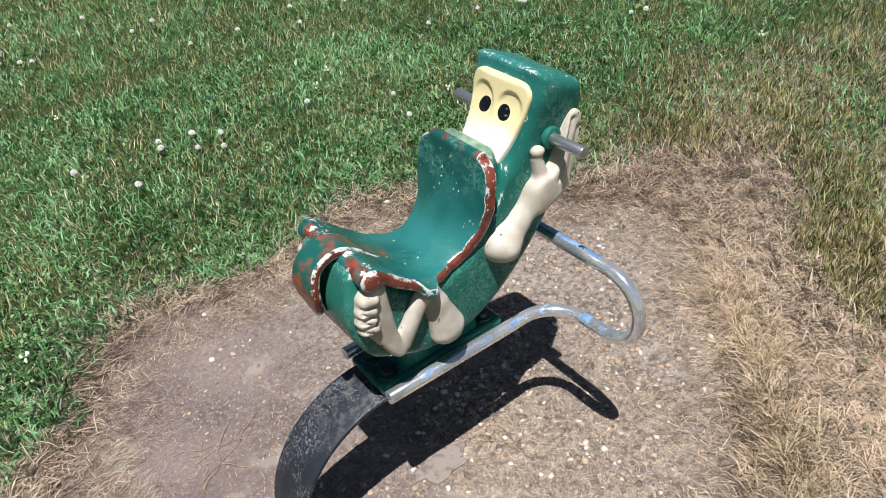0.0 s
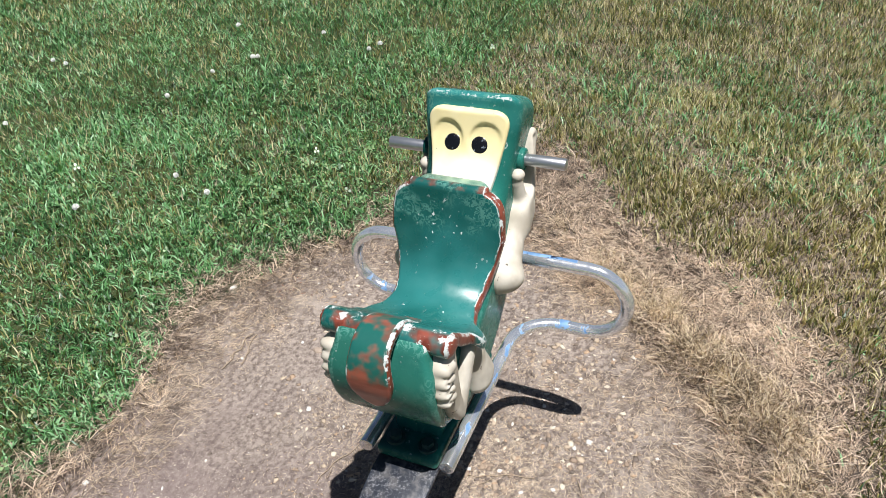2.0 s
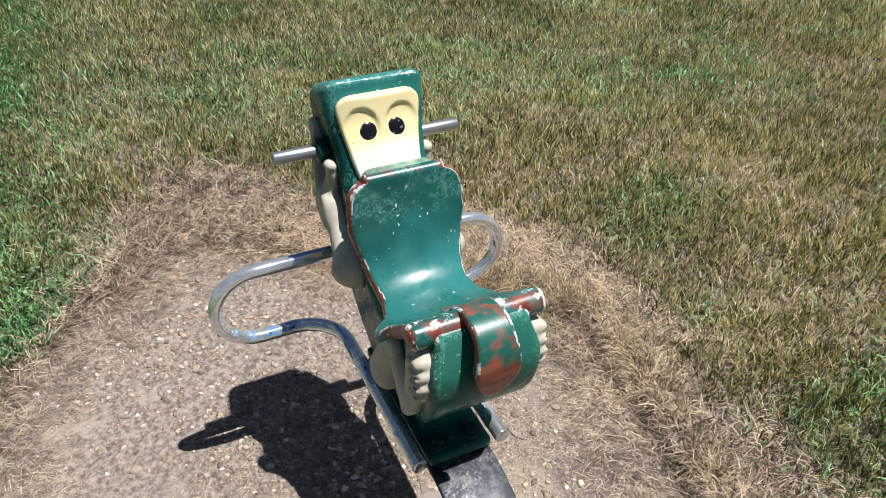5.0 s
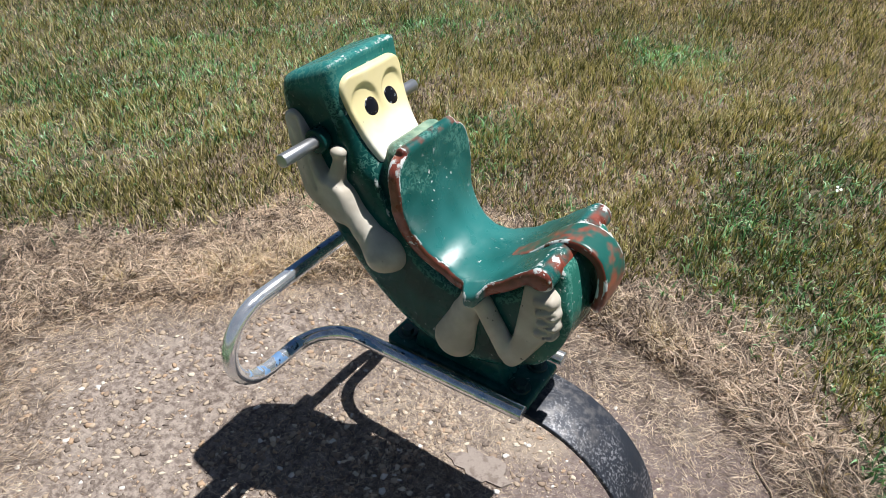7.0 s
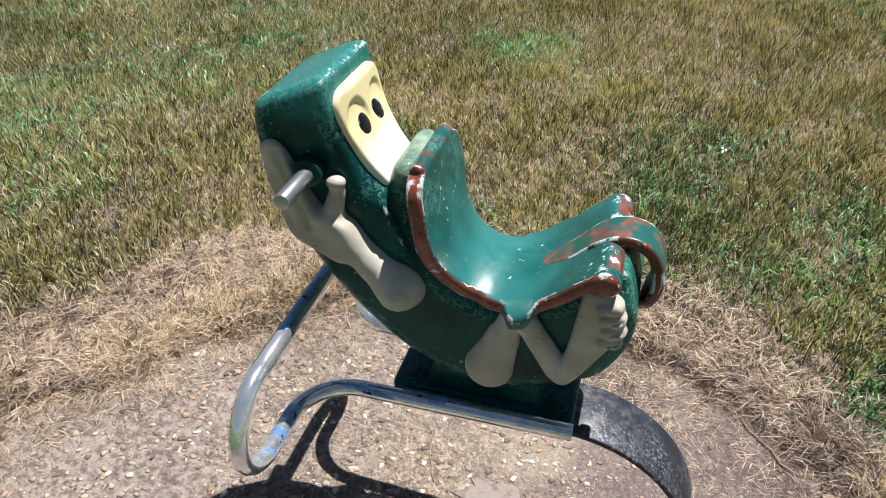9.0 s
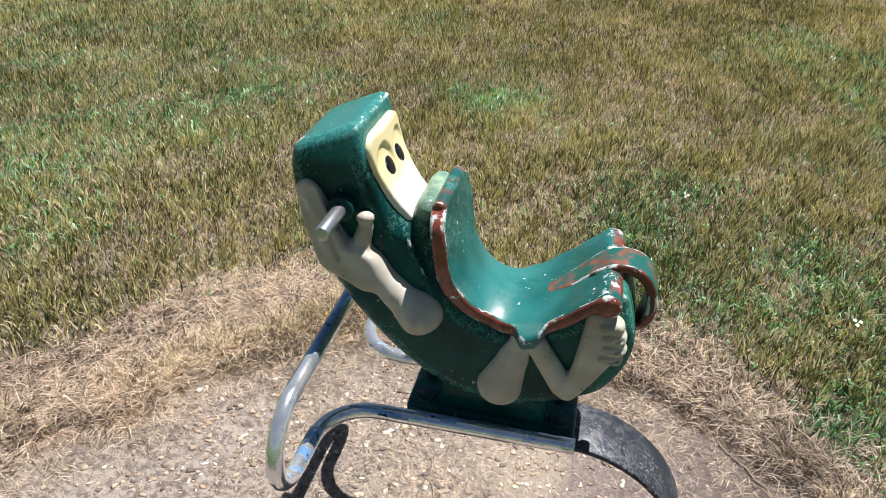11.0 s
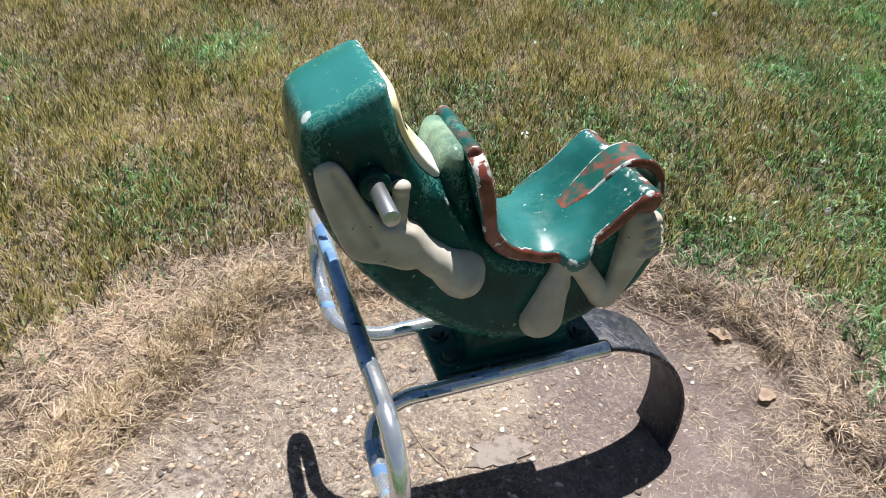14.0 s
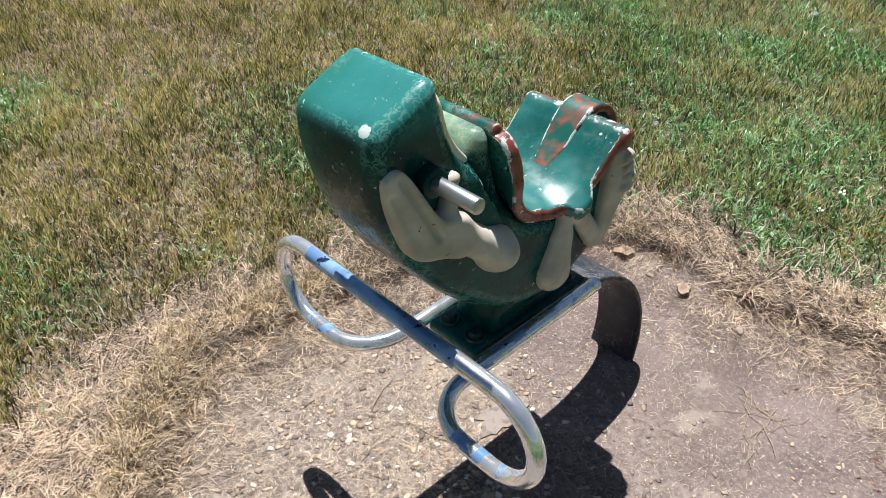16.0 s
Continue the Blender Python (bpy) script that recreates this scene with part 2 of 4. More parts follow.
def soil():
    """Trodden earth, passing into the thatch under the grass."""
    k = Mat("soil", 0.95, spec=0.15)
    dry, lush = k.attr("thatch"), k.attr("lush")
    earth = k.mix(k.band(k.noise(4, 5), 0.3, 0.7), (0.110, 0.081, 0.078), (0.205, 0.158, 0.150))
    earth = k.mix(k.math("MULTIPLY", k.band(k.noise(90, 5, 0.75), 0.42, 0.66), 0.6), earth, (0.29, 0.243, 0.210))
    earth = k.mix(k.math("MULTIPLY", k.band(k.noise(70, 5, 0.75), 0.54, 0.64), 0.15), earth, (0.080, 0.060, 0.052))
    earth = k.mix(k.band(k.noise(130, 3, 0.7), 0.60, 0.66), earth, (0.40, 0.34, 0.29))
    earth = k.mix(k.math("MULTIPLY", k.band(k.noise(2.6, 3), 0.48, 0.62), 0.5), earth, (0.150, 0.112, 0.10))
    east = k.band(k.math("ADD", k.axes(k.co)[0], k.math("MULTIPLY", k.math("SUBTRACT", k.noise(3, 4), 0.5), 1.2)), -0.6, 0.35)
    earth = k.mix(k.math("MULTIPLY", east, 0.75), earth, k.mix(k.band(k.noise(55, 5, 0.75), 0.36, 0.64), (0.110, 0.086, 0.071), (0.40, 0.34, 0.288)))
    pale = k.math("MULTIPLY", k.band(k.noise(6, 4, 0.6), 0.56, 0.66), 0.55)
    earth = k.mix(pale, earth, (0.36, 0.31, 0.265))
    x, y, _ = k.axes(k.co)
    worn = k.math("SQRT", k.math("ADD", k.math("POWER", k.math("ADD", x, 0.10), 2), k.math("POWER", k.math("ADD", y, 0.22), 2)))
    worn = k.band(k.math("ADD", worn, k.math("MULTIPLY", k.math("SUBTRACT", k.noise(9, 4), 0.5), 0.10)), 0.14, 0.08)
    earth = k.mix(k.math("MULTIPLY", worn, 0.6), earth, (0.37, 0.31, 0.245))
    thatch = k.mix(k.band(k.noise(60, 4, 0.75), 0.38, 0.62), (0.036, 0.027, 0.019), (0.27, 0.22, 0.165))
    green = k.mix(k.noise(90, 4, 0.7), (0.018, 0.027, 0.010), (0.075, 0.092, 0.036))
    grassy = k.mix(lush, thatch, green)
    edge = k.math("ADD", dry, k.math("MULTIPLY", k.math("SUBTRACT", k.noise(14, 4), 0.5), 0.6))
    k.colour(k.mix(k.band(edge, 0.35, 0.65), earth, grassy))
    k.bump(k.math("ADD", k.noise(55, 5, 0.7), k.math("MULTIPLY", k.noise(190, 4, 0.7), 0.8)), 0.45, 0.007)
    return k.m


def blades(name, c1, c2, c3, rough=0.55):
    """Grass: each blade takes its own tone, with slow drifts over the lawn."""
    k = Mat(name, rough, spec=0.6)
    r = k.geo("Random Per Island")
    drift = k.math("MULTIPLY", k.math("SUBTRACT", k.noise(1.6, 3), 0.5), 0.9)
    drift = k.math("ADD", drift, k.math("MULTIPLY", k.math("SUBTRACT", k.noise(17, 2), 0.5), 1.1))
    base = k.mix(k.band(k.math("ADD", r, drift), 0.2, 0.48), c1, c2)
    base = k.mix(k.band(k.math("ADD", r, drift), 0.56, 0.86), base, c3)
    k.colour(base)
    tr = k.t.nodes.new("ShaderNodeBsdfTranslucent")
    k.put(tr.inputs[0], k.mix(1.0, base, (1.1, 1.0, 0.5), "MULTIPLY"))
    mx = k.t.nodes.new("ShaderNodeMixShader")
    mx.inputs[0].default_value = 0.34
    k.t.links.new(k.b.outputs[0], mx.inputs[1])
    k.t.links.new(tr.outputs[0], mx.inputs[2])
    k.t.links.new(mx.outputs[0], k.t.nodes["Material Output"].inputs[0])
    return k.m


def pebble_stone():
    k = Mat("pebble_stone", 0.7, spec=0.3)
    r = k.geo("Random Per Island")
    base = k.mix(k.band(r, 0.2, 0.9), (0.27, 0.20, 0.145), (0.52, 0.42, 0.31))
    base = k.mix(k.band(r, 0.20, 0.14), base, (0.13, 0.105, 0.09))
    base = k.mix(k.math("MULTIPLY", k.band(r, 0.40, 0.42), k.band(r, 0.52, 0.50)), base, (0.45, 0.31, 0.20))
    base = k.mix(k.band(r, 0.84, 0.87), base, (0.66, 0.58, 0.46))
    base = k.mix(k.band(r, 0.95, 0.96), base, (0.74, 0.71, 0.66))
    k.colour(k.mix(k.math("MULTIPLY", k.noise(150, 3), 0.4), base, (0.24, 0.18, 0.135)))
    return k.m


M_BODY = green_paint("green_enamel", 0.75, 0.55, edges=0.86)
M_PLATE = green_paint("green_plate_enamel", 0.5, 0.2, edges=9.0)
M_SEAT = green_paint("green_seat_enamel", 0.95, 0.5, red=True, edges=0.86)
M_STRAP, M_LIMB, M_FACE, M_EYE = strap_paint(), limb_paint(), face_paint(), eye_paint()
M_TUBE, M_SPRING, M_SOIL = tube_metal(), spring_metal(), soil()
M_GRIP = plain_metal("grip_steel", (0.42, 0.43, 0.45), (0.55, 0.56, 0.58), 0.33, 0.85)
M_BOLT = plain_metal("bolt_paint", (0.008, 0.03, 0.03), (0.05, 0.11, 0.11), 0.35, 0.3)
M_LUSH = blades("lush_blades", (0.028, 0.088, 0.028), (0.128, 0.322, 0.112), (0.33, 0.59, 0.32), 0.40)
M_MEADOW = blades("meadow_blades", (0.055, 0.066, 0.016), (0.31, 0.305, 0.104), (0.76, 0.69, 0.43), 0.5)
M_STRAW = blades("straw_blades", (0.075, 0.054, 0.040), (0.47, 0.360, 0.282), (0.82, 0.68, 0.555), 0.65)
M_TUFT = blades("tuft_blades", (0.15, 0.108, 0.066), (0.44, 0.345, 0.238), (0.80, 0.68, 0.51), 0.6)
M_LITTER = blades("litter_straw", (0.13, 0.098, 0.080), (0.41, 0.325, 0.262), (0.78, 0.66, 0.54), 0.7)
M_CLOVER = blades("clover_leaves", (0.048, 0.130, 0.045), (0.14, 0.265, 0.088), (0.30, 0.44, 0.21), 0.36)
M_PEBBLE = pebble_stone()
k = Mat("blossom_white", 0.7)
M_BLOSSOM = k.colour(k.mix(k.noise(300, 2), (0.75, 0.74, 0.70), (0.85, 0.84, 0.82))).m
k = Mat("concrete", 0.9)
M_CONCRETE = k.colour(k.mix(k.band(k.noise(45, 5, 0.7), 0.48, 0.62), k.mix(k.noise(150, 4, 0.7), (0.22, 0.182, 0.156), (0.32, 0.27, 0.235)), (0.17, 0.135, 0.113))).m
k.bump(k.noise(90, 4), 0.4, 0.004)


# ---- tools for meshes ----
def part(name, mesh, material, parent=None, label="", smooth=True):
    """Links a bmesh or a mesh as one object under its thing."""
    if isinstance(mesh, bmesh.types.BMesh):
        data = bpy.data.meshes.new(name)
        bmesh.ops.recalc_face_normals(mesh, faces=mesh.faces)
        mesh.to_mesh(data)
        mesh.free()
    else:
        data = mesh
    data.materials.append(material)
    if smooth:
        data.polygons.foreach_set("use_smooth", [True] * len(data.polygons))
    ob = new(name, data)
    ob.parent = parent
    return tagged(ob, label)


def mesh_of(name, verts, faces):
    data = bpy.data.meshes.new(name)
    data.from_pydata([tuple(v) for v in verts], [], [tuple(f) for f in faces])
    data.update()
    return data


def soft_max(a, b, r):
    """The rounded intersection of two distance fields."""
    u, v = np.maximum(a + r, 0), np.maximum(b + r, 0)
    return np.minimum(np.maximum(a + r, b + r), 0) + np.sqrt(u * u + v * v) - r


def soft_min(a, b, r):
    h = np.clip(0.5 + 0.5 * (b - a) / r, 0, 1)
    return b * (1 - h) + a * h - r * h * (1 - h)


def spline(points, n=10, closed=False):
    """A Catmull-Rom curve through the points."""
    p = np.array(points, float)
    m = len(p)
    out = []
    for i in range(m if closed else m - 1):
        a, b, c, d = (p[(i + j) % m] if closed else p[min(max(i + j, 0), m - 1)] for j in (-1, 0, 1, 2))
        for t in np.arange(n) / n:
            out.append(0.5 * (2 * b + (c - a) * t + (2 * a - 5 * b + 4 * c - d) * t * t + (3 * b - a - 3 * c + d) * t ** 3))
    if not closed:
        out.append(p[-1])
    return np.array(out)


class Plan:
    """Distances to a curve in the x-z plane, kept on a fine grid: d (signed if closed) and s (0 to 1 along an open curve)."""

    def __init__(self, curve, closed, lo=(-0.34, 0.40), hi=(0.42, 1.08), step=0.002):
        self.lo, self.step = np.array(lo), step
        gx, gz = np.arange(lo[0], hi[0], step), np.arange(lo[1], hi[1], step)
        x, z = np.meshgrid(gx, gz, indexing="ij")
        best, along, side = np.full(x.shape, 1e9), np.zeros(x.shape), np.zeros(x.shape)
        inside = np.zeros(x.shape, bool)
        ends = np.vstack([curve, curve[:1]]) if closed else curve
        length = np.concatenate([[0], np.cumsum(np.linalg.norm(np.diff(ends, axis=0), axis=1))])
        for i, (a, b) in enumerate(zip(ends[:-1], ends[1:])):
            e = b - a
            t = np.clip(((x - a[0]) * e[0] + (z - a[1]) * e[1]) / max(e @ e, 1e-12), 0, 1)
            d = np.hypot(x - a[0] - t * e[0], z - a[1] - t * e[1])
            near = d < best
            best = np.where(near, d, best)
            side = np.where(near, np.sign((x - a[0]) * e[1] - (z - a[1]) * e[0]), side)
            along = np.where(near, (length[i] + t * (length[i + 1] - length[i])) / length[-1], along)
            if closed and a[1] != b[1]:
                cross = (a[1] > z) != (b[1] > z)
                inside ^= cross & (x < a[0] + (z - a[1]) / (b[1] - a[1]) * e[0])
        self.d = np.where(inside, -best, best) if closed else best
        self.gap = best * side
        self.s = along

    def at(self, grid, x, z):
        u, v = (x - self.lo[0]) / self.step, (z - self.lo[1]) / self.step
        i = np.clip(u.astype(int), 0, grid.shape[0] - 2)
        j = np.clip(v.astype(int), 0, grid.shape[1] - 2)
        u, v = np.clip(u - i, 0, 1), np.clip(v - j, 0, 1)
        return (grid[i, j] * (1 - u) * (1 - v) + grid[i + 1, j] * u * (1 - v) + grid[i, j + 1] * (1 - u) * v + grid[i + 1, j + 1] * u * v)


def skin(name, field, lo, hi, step):
    """The surface where a distance field is nought, as a quad mesh."""
    axes = [np.arange(a, b + step, step) for a, b in zip(lo, hi)]
    x, y, z = np.meshgrid(*axes, indexing="ij")
    f = field(x, y, z)
    neg = f < 0
    n = [len(a) for a in axes]
    total, count = np.zeros((n[0] - 1, n[1] - 1, n[2] - 1, 3)), np.zeros((n[0] - 1, n[1] - 1, n[2] - 1))
    corners = [(i, j, k) for i in (0, 1) for j in (0, 1) for k in (0, 1)]

    def sub(a, c):
        return a[c[0]:n[0] - 1 + c[0], c[1]:n[1] - 1 + c[1], c[2]:n[2] - 1 + c[2]]

    for c in corners:
        for ax in range(3):
            if c[ax] == 0:
                e = tuple(1 if k == ax else c[k] for k in range(3))
                fa, fb = sub(f, c), sub(f, e)
                hit = (fa < 0) != (fb < 0)
                t = np.where(hit, fa / np.where(hit, fa - fb, 1), 0)
                for k in range(3):
                    total[..., k] += hit * (c[k] + (t if k == ax else 0))
                count += hit
    live = count > 0
    index = np.full(live.shape, -1)
    index[live] = np.arange(live.sum())
    cell = np.argwhere(live)
    v = np.array(lo) + step * (cell + total[live] / count[live][:, None])
    for _ in range(3):
        d = field(v[:, 0], v[:, 1], v[:, 2])
        h = step * 0.6
        g = np.stack([field(*(v + np.eye(3)[k] * h).T) - field(*(v - np.eye(3)[k] * h).T) for k in range(3)], 1) / (2 * h)
        v = v - (np.clip(d, -step, step) / np.maximum((g * g).sum(1), 0.2))[:, None] * g
    h = 0.004
    bend = sum(field(*(v + s * h * np.eye(3)[k]).T) for k in range(3) for s in (-1, 1)) - 6 * field(*v.T)
    faces = []
    for ax in range(3):
        b, c = (ax + 1) % 3, (ax + 2) % 3
        s0 = [slice(1, m - 1) for m in n]
        s1 = [slice(1, m - 1) for m in n]
        s0[ax], s1[ax] = slice(0, n[ax] - 1), slice(1, n[ax])
        change = neg[tuple(s0)] != neg[tuple(s1)]
        where = np.argwhere(change)
        where[:, b] += 1
        where[:, c] += 1
        first = neg[tuple(where.T)]
        quad = []
        for db, dc in ((-1, -1), (0, -1), (0, 0), (-1, 0)):
            w = where.copy()
            w[:, b] += db
            w[:, c] += dc
            quad.append(index[tuple(w.T)])
        quad = np.stack(quad, 1)
        quad[~first] = quad[~first][:, ::-1]
        faces.append(quad)
    data = mesh_of(name, v, np.concatenate(faces))
    data.attributes.new("sharp", "FLOAT", "POINT").data.foreach_set("value", np.clip(bend / (h * h) * 0.008, -1, 1))
    return data


def tube(path, radius, sides=20, cap=True):
    """A round bar along a path of points."""
    bm = bmesh.new()
    p = [Vector(q) for q in path]
    rings, side = [], None
    for i, q in enumerate(p):
        way = (p[min(i + 1, len(p) - 1)] - p[max(i - 1, 0)]).normalized()
        side = (way.orthogonal() if side is None else side - way * side.dot(way)).normalized()
        up = way.cross(side)
        rings.append([bm.verts.new(q + radius * (math.cos(a) * side + math.sin(a) * up)) for a in np.linspace(0, math.tau, sides, endpoint=False)])
    for a, b in zip(rings, rings[1:]):
        for i in range(sides):
            bm.faces.new((a[i], a[(i + 1) % sides], b[(i + 1) % sides], b[i]))
    if cap:
        bm.faces.new(rings[0][::-1])
        bm.faces.new(rings[-1])
        bmesh.ops.bevel(bm, geom=[e for e in bm.edges if len(e.link_faces) == 2 and any(len(f.verts) > 4 for f in e.link_faces)], offset=radius * 0.12, segments=2, profile=0.5, affect="EDGES")
    return bm


def round_cone(x, y, z, a, b, ra, rb):
    """The distance to a limb between two points that tapers from radius ra to rb."""
    a, b = np.array(a, float), np.array(b, float)
    e = b - a
    t = np.clip(((x - a[0]) * e[0] + (y - a[1]) * e[1] + (z - a[2]) * e[2]) / (e @ e), 0, 1)
    return np.sqrt((x - a[0] - t * e[0]) ** 2 + (y - a[1] - t * e[1]) ** 2 + (z - a[2] - t * e[2]) ** 2) - (ra + t * (rb - ra))


def ball(x, y, z, c, r):
    return (np.sqrt(((x - c[0]) / r[0]) ** 2 + ((y - c[1]) / r[1]) ** 2 + ((z - c[2]) / r[2]) ** 2) - 1) * min(r)


# ---- the ground ----
def wave(x, y, k, seed):
    """Slow even noise from a few crossing waves, about -1 to 1."""
    r = np.random.RandomState(seed)
    out = 0
    for _ in range(7):
        a, s, p = r.uniform(0, math.tau), k * r.uniform(0.6, 1.6), r.uniform(0, math.tau)
        out = out + np.sin(s * (x * math.cos(a) + y * math.sin(a)) + p)
    return out / 3.2


def hollow(x, y):
    """1 on the rim of the worn hollow, less inside it."""
    a = np.arctan2((y - 0.2) / 0.87, (x - 0.1) / 1.06)
    rim = 0.97 + 0.05 * np.sin(3 * a + 0.6) + 0.04 * np.sin(5 * a + 2.0) + 0.025 * np.sin(9 * a + 1.0)
    rim = rim - 0.10 * np.exp(-(((a + 0.47) / 0.24) ** 2)) - 0.05 * np.exp(-(((a - 0.85) / 0.3) ** 2)) + 0.05 * np.exp(-(((a + 2.3) / 0.4) ** 2))
    return np.hypot((x - 0.1) / 1.06, (y - 0.2) / 0.87) / rim


def step_up(v, a, b):
    t = np.clip((v - a) / (b - a), 0, 1)
    return t * t * (3 - 2 * t)


def height(x, y):
    q = hollow(x, y)
    z = 0.025 * step_up(q, 0.70, 1.0) + 0.034 * step_up(q, 0.985, 1.025) + 0.09 * step_up(q, 1.0, 2.3)
    return z + 0.006 * wave(x, y, 6, 3) + 0.02 * wave(x, y, 1.1, 4) * step_up(q, 1.3, 3)


GREEN_SPOTS = (
    (1.53, -0.70, 0.24, 0.5), (0.66, -1.22, 0.26, 0.45), (2.10, -0.95, 0.28, 0.4), (1.40, -2.35, 0.36, 0.7), (-0.36, -1.31, 0.28, 0.5), (0.33, -2.58, 0.42, 0.55),
    (-0.74, -1.30, 0.34, 0.55), (-0.44, -1.62, 0.30, 0.45), (-1.14, -1.34, 0.42, 0.6), (0.18, -1.00, 0.12, 0.5), (-1.80, -2.60, 0.70, 0.7), (-1.70, -3.90, 0.9, 0.6),
    (2.60, -2.20, 0.45, 0.5), (-0.75, -0.98, 0.38, 0.5), (-0.35, -1.05, 0.28, 0.35), (-0.98, -0.50, 0.24, 0.75), (3.1, -0.2, 0.4, 0.45), (0.9, -3.6, 0.5, 0.5))


def lushness(x, y):
    """1 where the lawn is green, 0 where it is parched."""
    g = step_up(y + 0.03 * (x - 1.1) + 0.13 * wave(x, y, 2.6, 7) + 0.05 * wave(x, y, 9, 17), 0.36, 0.92)
    g = np.maximum(g, (0.72 + 0.2 * wave(x, y, 6, 38)) * step_up(-x - 0.6 * np.maximum(-0.35 - y, 0) - 0.1 * np.maximum(y, 0) + 0.2 * wave(x, y, 2.4, 8) + 0.08 * wave(x, y, 8, 18), 0.92, 1.45))
    g = np.maximum(g, 0.38 * step_up(x + 0.3 * wave(x, y, 3, 28), 1.2, 1.7))
    ragged = 0.35 * wave(x, y, 9, 9) + 0.2 * wave(x, y, 21, 19)
    for px, py, r, much in GREEN_SPOTS:
        q = np.hypot(x - px, y - py) / r + ragged
        g = np.maximum(g, much * (1 - step_up(q, 0.35, 1.15)))
    return np.clip(g, 0, 1)


def build_ground():
    near = np.arange(-3.2, 3.21, 0.025)
    far = np.array([3.6, 4.2, 5, 6, 7.5, 10, 15, 25, 45, 80, 150, 300, 600, 1200, 2500])
    line = np.concatenate([-far[::-1], near, far])
    x, y = np.meshgrid(line, line, indexing="ij")
    z = height(x, y)
    n = len(line)
    i, j = np.meshgrid(np.arange(n - 1), np.arange(n - 1), indexing="ij")
    quads = np.stack([i * n + j, (i + 1) * n + j, (i + 1) * n + j + 1, i * n + j + 1], -1).reshape(-1, 4)
    data = mesh_of("ground", np.stack([x, y, z], -1).reshape(-1, 3), quads)
    for name, value in (("thatch", step_up(hollow(x, y), 0.92, 1.15)), ("lush", lushness(x, y))):
        data.attributes.new(name, "FLOAT", "POINT").data.foreach_set("value", value.reshape(-1))
    ob = part("ground", data, M_SOIL)
    return tagged(ob, "trodden brown earth hollow in a patchy lawn", "ground", kind="structure")


build_ground()

# ---- the spring rider ----
rider = tagged(new("spring_rider"), "green moulded spring rider with chipped paint on a bent leaf spring", "spring rider")
MID = -0.006

profile = spline([
    (-0.243, 0.735), (-0.262, 0.67), (-0.252, 0.605), (-0.218, 0.545), (-0.165, 0.495), (-0.10, 0.466), (-0.03, 0.458), (0.04, 0.470),
    (0.10, 0.498), (0.16, 0.542), (0.22, 0.600), (0.275, 0.670), (0.318, 0.742), (0.343, 0.808), (0.354, 0.873), (0.349, 0.925),
    (0.332, 0.945), (0.29, 0.966), (0.250, 0.984), (0.232, 0.984), (0.226, 0.962), (0.209, 0.905), (0.182, 0.850), (0.155, 0.818),
    (0.147, 0.822), (0.138, 0.848), (0.124, 0.860), (0.106, 0.857), (0.094, 0.83), (0.082, 0.77), (0.062, 0.712), (0.025, 0.665),
    (-0.035, 0.645), (-0.10, 0.662), (-0.16, 0.70), (-0.205, 0.745), (-0.225, 0.755)], 6, True)
body_plan = Plan(profile, True)


def body_field(x, y, z):
    d = body_plan.at(body_plan.d, x, z)
    half = 0.094 - 0.003 * step_up(z, 0.70, 0.82) + 0.011 * step_up(z, 0.82, 0.96)
    cheek = np.interp(z, (0.66, 0.72, 0.77, 0.82, 0.9), (0.085, 0.108, 0.134, 0.158, 0.21))
    half = half - 0.014 * step_up(cheek - x, 0.0, 0.010) * step_up(z, 0.68, 0.74)
    half = half + 0.008 * step_up(-x, 0.19, 0.23)
    r = 0.034 - 0.008 * step_up(z, 0.78, 0.92) - 0.023 * step_up(-x, 0.15, 0.22)
    return soft_max(d, np.abs(y) - half, r)


def seat_width(s):
    """Half the seat's width from the top of its back (0) to the front roll (1)."""
    w = np.interp(s, (0, 0.1, 0.2, 0.33, 0.45, 0.52, 0.60, 0.66, 0.75, 1.0), (0.107, 0.115, 0.117, 0.103, 0.092, 0.090, 0.100, 0.112, 0.118, 0.121))
    return w - 0.026 * (1 - np.sqrt(np.clip(1 - np.clip(1 - s / 0.07, 0, 1) ** 2, 0, 1)))


seat_line = spline([(0.094, 0.853), (0.086, 0.812), (0.074, 0.765), (0.054, 0.712), (0.018, 0.67), (-0.035, 0.653), (-0.09, 0.667), (-0.14, 0.699), (-0.178, 0.734), (-0.202, 0.749)], 8)
seat_plan = Plan(seat_line, False)
SIDE = 1.0


def seat_field(x, y, z):
    d, s = seat_plan.at(seat_plan.d, x, z), seat_plan.at(seat_plan.s, x, z)
    crown = (y * y / 0.55 - 0.010) * step_up(s, 0.12, 0.35) * (1 - step_up(s, 0.52, 0.78))
    half = 0.0135 - 0.0015 * step_up(s, 0.3, 0.6)
    tab = np.exp(-(((x + 0.086) / 0.023) ** 4))
    crown = crown + 0.30 * np.maximum(np.abs(y) - 0.100, 0) * tab
    main = soft_max(np.abs(seat_plan.at(seat_plan.gap, x, z) + SIDE * crown) - half, np.abs(y) - seat_width(s) - 0.020 * tab, 0.008)
    main = np.maximum(main, np.where((s < 0.004) | (s > 0.996), d - half, d - 0.045))
    roll = soft_max(np.hypot(x + 0.208, z - 0.7445) - 0.0215, np.abs(y) - 0.123, 0.01)
    return soft_min(main, roll, 0.014)


strap_line = spline([(-0.085, 0.667), (-0.105, 0.678), (-0.15, 0.713), (-0.185, 0.750), (-0.215, 0.768), (-0.245, 0.767), (-0.270, 0.750), (-0.283, 0.718), (-0.283, 0.685), (-0.277, 0.662), (-0.270, 0.637)], 8)
strap_plan = Plan(strap_line, False)


